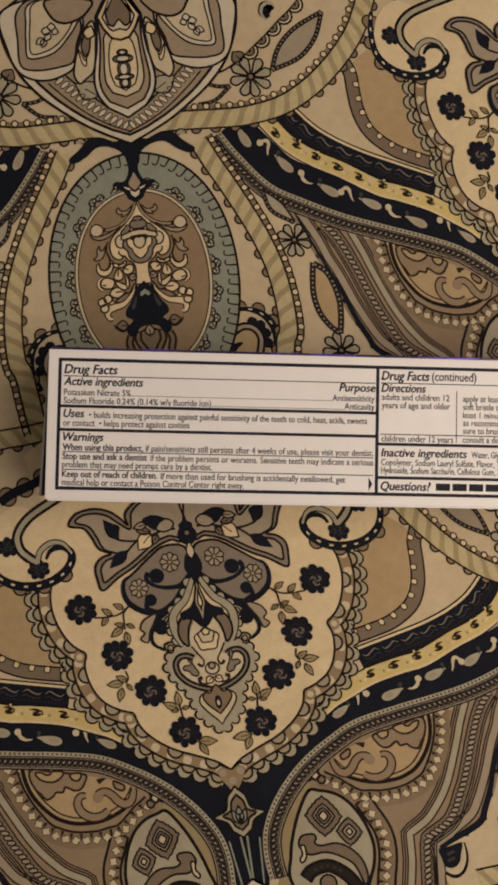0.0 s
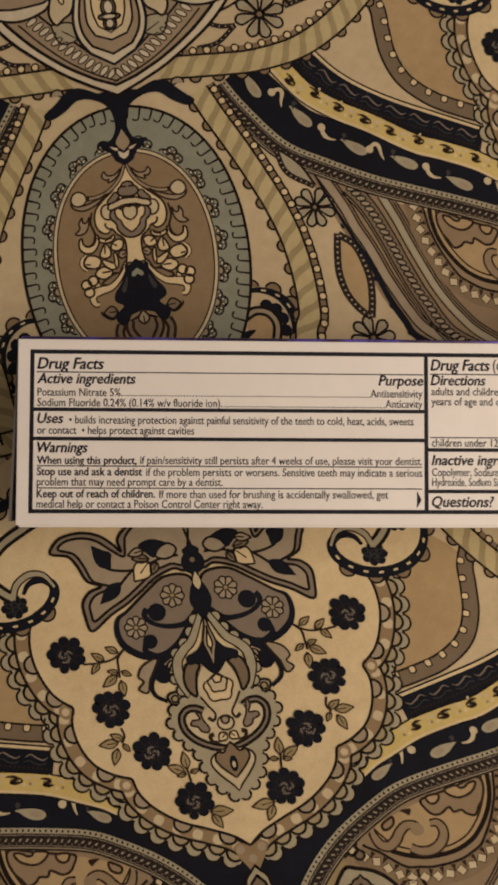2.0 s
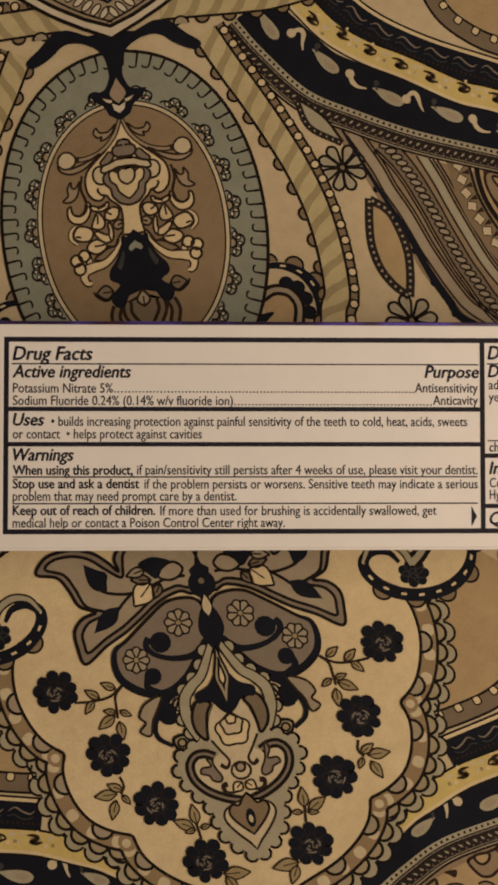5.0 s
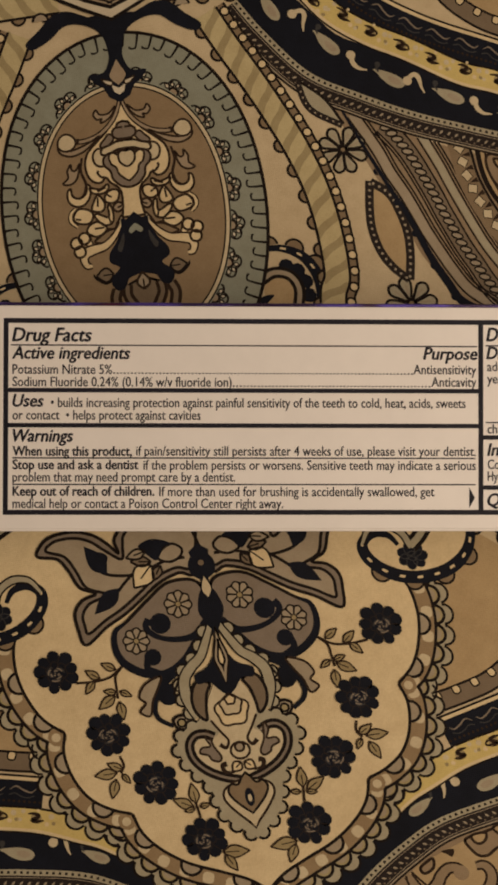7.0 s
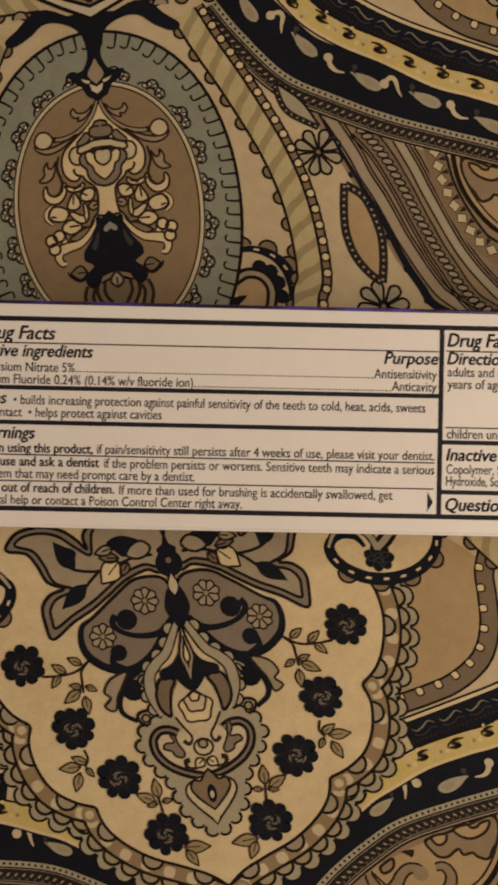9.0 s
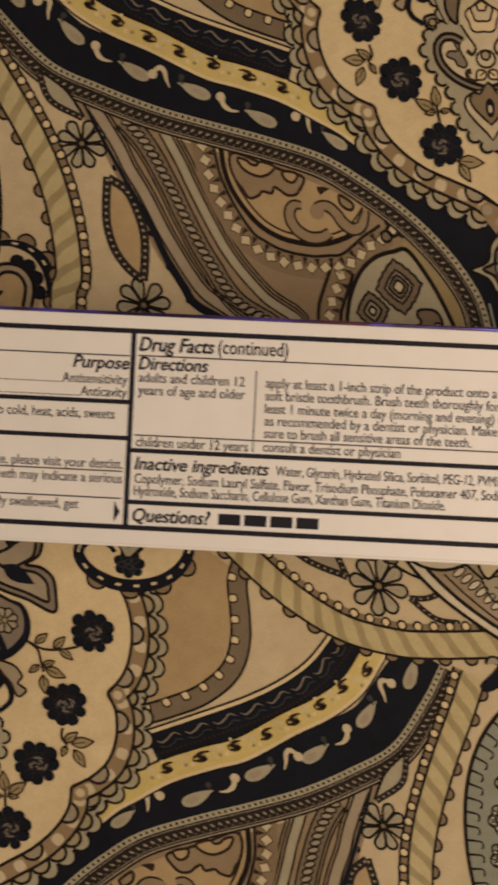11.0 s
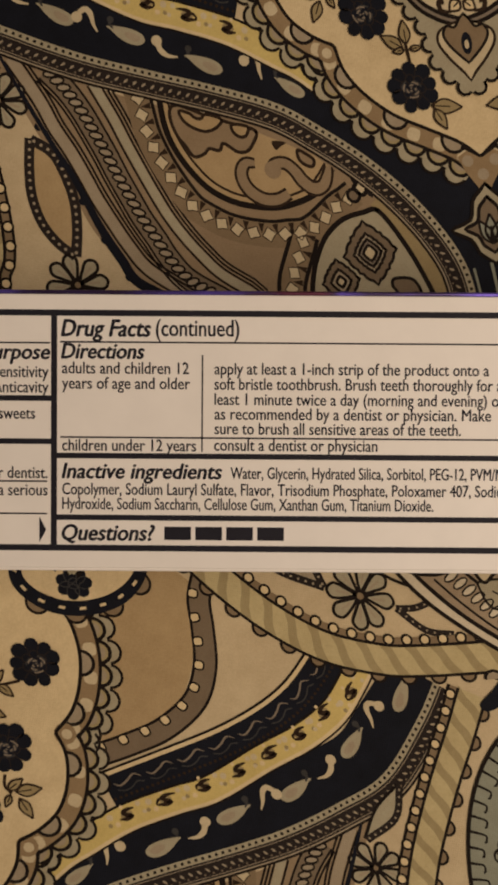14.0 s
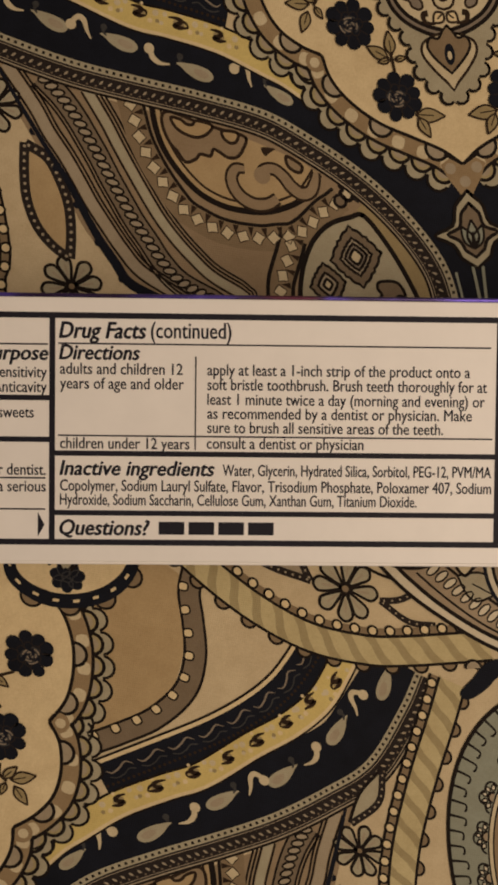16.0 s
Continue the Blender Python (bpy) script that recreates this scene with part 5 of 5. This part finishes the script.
def lattice_sides():
    blossom((35.2, 208.6), 5.9, 0.25)
    disc("taupe", 2, (35.0, 208.6), 1.0, "line", 0.4)
    fill("sand", 0, smooth([(41.2, 210.2), (45.6, 219.2), (58.0, 227.1), (52.8, 216.6)], 5, True))
    dotted(1, [(41.4, 210.3), (44.0, 216.9), (49.3, 222.5), (58.0, 227.5)], 1.4)
    dotted(1, [(58.0, 227.5), (55.0, 219.7), (49.6, 213.8), (41.4, 210.3)], 1.4)
    dotted(1, [(19.6, 201.2), (24.5, 202.2), (29.1, 206.2)], 1.2)
    dotted(1, [(29.1, 206.2), (25.5, 206.2), (21.8, 207.5)], 1.2)
    stroke("line", 1, smooth([(25.2, 209.7), (29.2, 211.5), (33.6, 214.6)]), 0.4)
    leaf("taupe", 1, (33.1, 213.3), (30.8, 216.1), 0.6)
    rim = smooth([(33.7, 214.6), (37.4, 217.8), (41.2, 221.2), (44.8, 224.7), (48.5, 228.0), (51.9, 231.5)])
    for c, a in places(rim, 4.9):
        half_disc("gem", 2, c, a, 2.5, -1, "line", 0.4)
        half_disc("taupe", 4, c, a, 1.5, -1, "line", 0.34)
        half_disc("umber", 6, c, a, 0.6, -1, None)
    stroke("line", 3, rim, 0.4)
    swirl = smooth([(41.5, 225.3), (40.3, 227.2), (41.1, 229.5), (43.2, 230.3), (44.6, 228.8)])
    stroke("navy", 2, offset(swirl, -1.0), (1.5, 3.6, 4.0, 3.0, 1.2))
    stroke("pale", 4, swirl, (0.4, 0.9, 1.0, 0.5))


# ---- between rope and stripes ----
def side_blossoms():
    blossom((42.7, 160.7), 4.8, 0.4)
    blossom((51.7, 129.0), 5.2, 0.1)
    fill("tan", 0, smooth([(47.5, 152.9), (50.5, 150.5), (52.3, 146.7), (53.1, 142.0), (52.0, 135.1), (49.5, 137.1), (47.4, 140.4), (46.5, 145.0)], 4, True))
    dotted(1, [(47.2, 154.1), (46.5, 149.1), (46.3, 144.4), (47.3, 139.8), (49.4, 136.3), (52.1, 133.8)], 1.7)
    dotted(1, [(47.3, 153.9), (50.6, 151.5), (52.3, 147.8), (53.3, 143.2), (53.1, 138.5), (52.2, 133.8)], 1.8)
    fill("pale", 0, smooth([(35.2, 175.0), (36.9, 169.8), (42.9, 166.0), (41.0, 170.6)], 4, True))
    dotted(1, [(35.2, 175.0), (37.2, 169.4), (43.2, 165.7)], 1.3)
    stroke("line", 1, smooth([(35.6, 175.3), (40.3, 171.3), (43.5, 166.0)]), 0.4)
    edge = smooth([(43.6, 168.6), (45.4, 164.6), (47.2, 160.7), (49.1, 156.7), (51.0, 152.7), (53.0, 148.8), (54.7, 144.8), (56.2, 140.9), (57.9, 136.9), (60.0, 132.9), (62.4, 129.0), (70.3, 125.0)] + [(74.9, 122.8)], 6)
    stroke("navy", 2, edge, (0.5, 0.7, 0.8, 1.0, 1.3, 1.7, 1.8, 1.0))
    for c, a in places(edge[14:-6], 7.0):
        half_disc("navy", 3, local(c, a, [(0, -0.5)])[0], a, 0.7, -1, None)
    shape("navy", 3, [(75.4, 122.5), (72.4, 123.0), (68.6, 123.8), (69.4, 121.1), (70.5, 118.4), (72.5, 117.1), (74.6, 117.7), (75.1, 119.9)], None)
    stroke("line", 5, smooth([(68.2, 123.7), (68.3, 119.9), (69.9, 116.5), (72.5, 115.0), (74.8, 116.0)]), (0.9, 1.6, 1.7, 1.0))
    stroke("gem", 6, smooth([(68.4, 123.5), (68.7, 119.9), (70.2, 116.9), (72.3, 115.7), (74.4, 116.4)]), (0.4, 0.9, 1.0, 0.4))
    for q in ([(73.4, 120.8), (71.3, 121.6)], [(73.6, 119.1), (71.5, 119.8)]):
        stroke("slate", 5, q, 0.8)


# ---- paisley stripes ----
def stripes():
    fill("drab", 0, smooth([(46.7, 168.1), (52.9, 164.7), (68.0, 159.7), (82.6, 157.1), (93.7, 154.1), (103.4, 148.2), (110.4, 140.9), (115.1, 134.1), (116.5, 125.0)] + [(119.8, 107.0), (77.8, 101.9), (75.4, 116.8), (76.4, 123.4)] + [(61.9, 129.0), (59.2, 132.9)] + [(55.6, 138.6), (53.3, 144.3)] + [(46.6, 159.2), (41.2, 169.5), (39.5, 173.6)], 3, True))
    first = smooth([(45.5, 167.9), (47.8, 163.8), (49.9, 159.8), (51.6, 155.7), (53.8, 151.6), (55.6, 147.6), (57.3, 143.5), (59.3, 139.5), (61.5, 135.4), (64.4, 131.3), (70.2, 127.3), (75.9, 123.2)], 6) + [(75.6, 120.5), (76.1, 116.2), (76.7, 112.7)]
    chain = smooth([(51.4, 165.5), (54.4, 161.9), (56.6, 158.3), (58.3, 154.7), (59.9, 151.1), (61.3, 147.5), (62.9, 143.8), (64.5, 140.2), (66.5, 136.6), (68.4, 133.0), (71.4, 129.4), (77.6, 125.8)], 6) + [(78.4, 123.4), (79.0, 119.7), (79.7, 115.4), (80.1, 113.0)] + [(82.4, 102.3)]
    third = smooth([(59.0, 163.1), (60.6, 159.8), (62.1, 156.6), (63.4, 153.3), (64.8, 150.0), (66.2, 146.8), (67.7, 143.5), (69.3, 140.3), (71.4, 137.0), (74.0, 133.7), (77.1, 130.5), (82.4, 127.2)], 6) + [(82.7, 124.3), (83.2, 120.0), (84.2, 115.8), (84.8, 113.5)] + [(86.9, 102.7)]
    band("sand", 2, first, -0.9, 0.9)
    for d in (-1.2, 1.2, 1.85):
        stroke("line", 3, offset(first, d), 0.27)
    band("taupe", 2, chain, -1.7, 1.7)
    for c, a in places(chain, 1.55):
        disc("sand", 4, c, 1.2, "line", 0.26, 0.52, a + 0.9, 9)
    for d in (-1.9, 1.9, -2.5):
        stroke("line", 3, offset(chain, d), 0.27)
    band("pale", 2, third, -0.75, 0.75)
    for d in (-1.05, 1.05, 1.7, 2.35):
        stroke("line", 3, offset(third, d), 0.27)


def paisley_lens():
    arc = smooth([(70.3, 160.1), (70.6, 156.3), (71.6, 152.6), (73.8, 148.7), (76.9, 145.2), (80.6, 143.1), (84.4, 142.2), (88.7, 142.0), (92.7, 142.9), (96.0, 144.4), (98.0, 146.5), (99.7, 148.7)], 6)
    fill("tan", 4, arc + [(96.8, 150.9), (90.6, 153.4), (84.5, 155.7), (78.3, 157.6), (72.8, 159.5)])
    gems = smooth([(66.3, 161.8), (66.7, 159.0), (67.3, 155.0), (68.2, 152.1), (69.4, 149.2), (70.7, 146.7), (72.2, 144.2), (74.0, 141.8), (76.6, 140.1), (79.4, 138.7), (82.3, 137.9), (85.0, 137.5), (87.9, 137.3), (90.6, 137.6), (93.2, 137.8), (95.3, 138.8), (97.3, 140.3), (99.6, 142.2), (101.5, 143.3), (103.1, 144.4)], 6)
    band("brown", 2, gems, -2.2, 2.3)
    stroke("line", 3, offset(gems, 2.3), 0.42)
    limb = smooth([(93.1, 137.5), (91.9, 134.7), (90.7, 132.2), (89.5, 129.3), (89.0, 125.8), (89.3, 122.2), (90.0, 119.1), (91.1, 115.3)] + [(93.8, 103.6)], 6)
    band("brown", 2, limb, -2.2, 2.2)
    stroke("line", 3, offset(limb, -2.3), 0.5)
    stroke("line", 3, offset(limb, 2.3), 0.5)
    for road in (gems, limb):
        for k, (c, a) in enumerate(places(road, 2.75)):
            sharp("umber", 4, local(c, a, [(-1.9, 1.9), (-1.35, 0.1), (-0.8, 1.9)]), None)
            lean = 0.35 * math.sin(2.7 * k)
            sharp("gem", 5, local(c, a + lean, [(-1.3, 0.1), (-0.5, 0.75), (0.1, 1.3), (0.7, 0.6), (1.3, -0.05), (0.5, -0.6), (-0.1, -1.25), (-0.7, -0.65)]), "umber", 0.14)
    stroke("line", 6, arc, 0.75)
    stroke("umber", 6, offset(arc, 1.5), 0.3)
    shape("drab", 7, [(86.8, 155.0), (86.1, 152.9), (84.8, 151.5), (83.1, 151.4), (81.7, 152.3), (80.6, 152.8), (79.9, 151.6), (78.1, 151.9), (77.1, 151.0), (75.2, 150.5), (73.9, 152.4), (72.8, 153.8), (71.9, 156.4), (72.0, 158.6), (73.6, 159.2), (78.0, 157.6), (83.0, 156.1)], "umber", 0.42, 4)
    shape("tan", 9, [(80.9, 156.9), (79.9, 155.5), (78.0, 154.8), (75.9, 155.3), (74.2, 156.5), (73.5, 158.2), (75.2, 157.9), (76.2, 157.1), (77.3, 157.0), (78.2, 157.7)], "umber", 0.4, 4)
    shape("tan", 9, [(85.4, 155.7), (85.1, 154.3), (84.0, 153.9), (82.8, 154.7), (82.7, 156.0)], "umber", 0.4)
    shape("umber", 8, [(92.0, 153.1), (91.0, 152.4), (90.0, 151.8), (89.5, 153.3)], None)
    shape("drab", 8, [(96.6, 150.2), (96.3, 149.1), (95.2, 149.2), (94.0, 150.2), (93.9, 151.8), (95.3, 151.2)], "umber", 0.42)
    tube("drab", 10, [(85.9, 149.5), (84.3, 149.5), (83.3, 148.1), (83.5, 146.2), (84.8, 144.4), (87.0, 143.3), (89.4, 143.4), (91.3, 144.4)], (0.9, 1.5, 1.7, 1.8, 1.7, 1.4), 0.46, "umber")
    tube("drab", 10, [(88.7, 148.1), (89.6, 149.4), (91.4, 149.5), (93.0, 148.2), (94.1, 146.6), (95.9, 145.3), (97.7, 145.8), (98.7, 147.6), (99.1, 149.1)], (1.6, 1.5, 1.6, 1.8, 1.8, 1.5, 0.8), 0.46, "umber")
    disc("drab", 11, (89.0, 148.4), 1.55, n=12)
    shape("gem", 12, [(106.0, 146.4), (105.4, 145.1), (104.7, 144.2), (103.8, 144.5), (103.1, 145.5), (103.6, 146.1), (103.1, 146.9), (104.1, 147.3), (105.0, 146.8)], "line", 0.5)
    stroke("braid", 12, smooth([(106.9, 147.5), (106.7, 145.6), (105.7, 144.0)]), 1.2)
    disc("taupe", 12, (102.9, 144.1), 1.1, "line", 0.4)


def diamond_leaf():
    rim = smooth([(106.9, 141.4), (104.2, 141.2), (100.3, 140.0), (97.0, 137.3), (94.6, 133.3), (93.1, 128.9), (92.6, 124.6), (93.6, 119.8), (96.1, 114.5)] + [(99.0, 107.0), (108.0, 103.0)] + [(115.9, 116.9), (115.0, 124.4), (113.1, 130.5), (110.3, 136.5)], 5, True)
    band("ochre", 1, smooth([(107.0, 143.6), (111.0, 138.7), (113.8, 133.4), (116.0, 127.3), (117.5, 119.9)] + [(120.8, 103.0)], 5), -1.7, 1.7)
    fill("pale", 4, rim)
    stroke("line", 5, rim, 0.62, True)
    for (c, r) in (((104.3, 134.2), 4.7), ((98.3, 129.3), 3.3)):
        for k, (f, ink) in enumerate(((1.0, "taupe"), (0.62, "sand"), (0.44, "mauve"), (0.26, "gem")) if r > 4 else ((1.0, "taupe"), (0.56, "sand"), (0.26, "gem"))):
            q = []
            for t in np.linspace(0, 2 * math.pi, 40, endpoint=False):
                s = 1 / (abs(math.cos(t)) ** 1.2 + abs(math.sin(t)) ** 1.2) ** 0.83
                wave = 1 + 0.045 * math.cos(16 * t)
                q.append((c[0] + f * r * s * wave * math.cos(t + 0.12), c[1] + f * r * 1.14 * s * wave * math.sin(t + 0.12)))
            fill(ink, 6 + 2 * k, q)
            stroke("line", 7 + 2 * k, q, 0.36, True)
    shape("taupe", 6, [(112.3, 127.2), (111.1, 129.5), (108.0, 129.7), (107.4, 128.5), (108.0, 127.3), (106.4, 126.4), (102.3, 126.6), (99.0, 124.9), (96.4, 121.5), (95.7, 117.2), (96.9, 114.9), (98.6, 120.2), (101.7, 122.9), (105.5, 124.5), (109.6, 124.3), (111.3, 125.5)], "line", 0.4)
    shape("gem", 8, [(111.9, 126.8), (110.8, 126.8), (110.9, 123.9), (112.2, 122.5), (112.7, 123.4), (111.8, 124.7)], "line", 0.36)
    tube("braid", 9, [(112.3, 118.1), (110.1, 120.1), (105.7, 120.9), (102.0, 118.7), (99.6, 115.5)] + [(97.5, 110.5)], 1.9, 0.36)
    for c, a in places(smooth([(110.1, 120.1), (105.7, 120.9), (102.0, 118.7)]), 1.5):
        disc("slate", 11, c, 0.34, n=6)
    disc("taupe", 12, (106.5, 116.4), 2.2, "line", 0.4)


stamp("stripe_field", stripes, True, "taupe stripes with a chain of beads")
stamp("paisley_lens", paisley_lens, True, "tan paisley lens edged with pale gems")
stamp("diamond_leaf", diamond_leaf, True, "sage leaf with two taupe diamonds")
stamp("tip_ground", tip_ground, False, "plain navy ground")
stamp("ribbon_band", ribbon, True, "navy ribbon band with pale drops")
stamp("wavy_band", wavy_band, True, "navy band with grey waves")
stamp("yellow_band", yellow_band, True, "yellow band with brown curls")
stamp("arch_band", arch, True, "taupe arch with cream beads on tan")
stamp("side_blossoms", side_blossoms, True, "grey blossoms beside a dotted leaf")
stamp("small_curl", small_curl, True, "navy curl with cream dashes")
stamp("side_rope", side_rope, True, "beige twisted rope band")
stamp("lattice_sides", lattice_sides, True, "grey blossom beside dotted leaves")
stamp("upper_rope", upper_rope, True, "beige twisted rope band")
stamp("bouquet_field", bouquet, False, "cream field of the bouquet medallion")
stamp("bouquet_border", bouquet_border, True, "scalloped taupe lace border")
stamp("curl", curl, True, "navy curl with cream dashes")
stamp("border_tip", border_tip, False, "pale grey pointed finial")
stamp("oval_medallion", oval, False, "grey oval medallion with a taupe heart")
stamp("oval_ornament", oval_ornament, False, "cream scrolls round a black vase")
stamp("fork", fork, False, "black forked stem")
stamp("lattice_flower", lattice_flower, False, "taupe and sand lattice flower")
for stem, leaves in SPRIGS:
    stems = stamp("sprig", lambda: stroke("umber", 1, smooth(stem), 0.34), True, "brown stem with ochre leaves")
    for k in range(0, len(leaves), 2):
        stamp("leaf", lambda: leaf("ochre", 2, leaves[k], leaves[k + 1], 0.25, "umber", 0.22), True, holders=stems)
for bloom in (first_rose, second_rose, third_rose, fourth_rose):
    stamp("rose", bloom, True, "navy rose with grey scribbled heart")
stamp("bouquet_petals", bouquet_petals, True, "taupe petals with navy swirls")
stamp("bouquet_heart", heart_of_bouquet, False, "pale lace cartouche with a taupe heart")
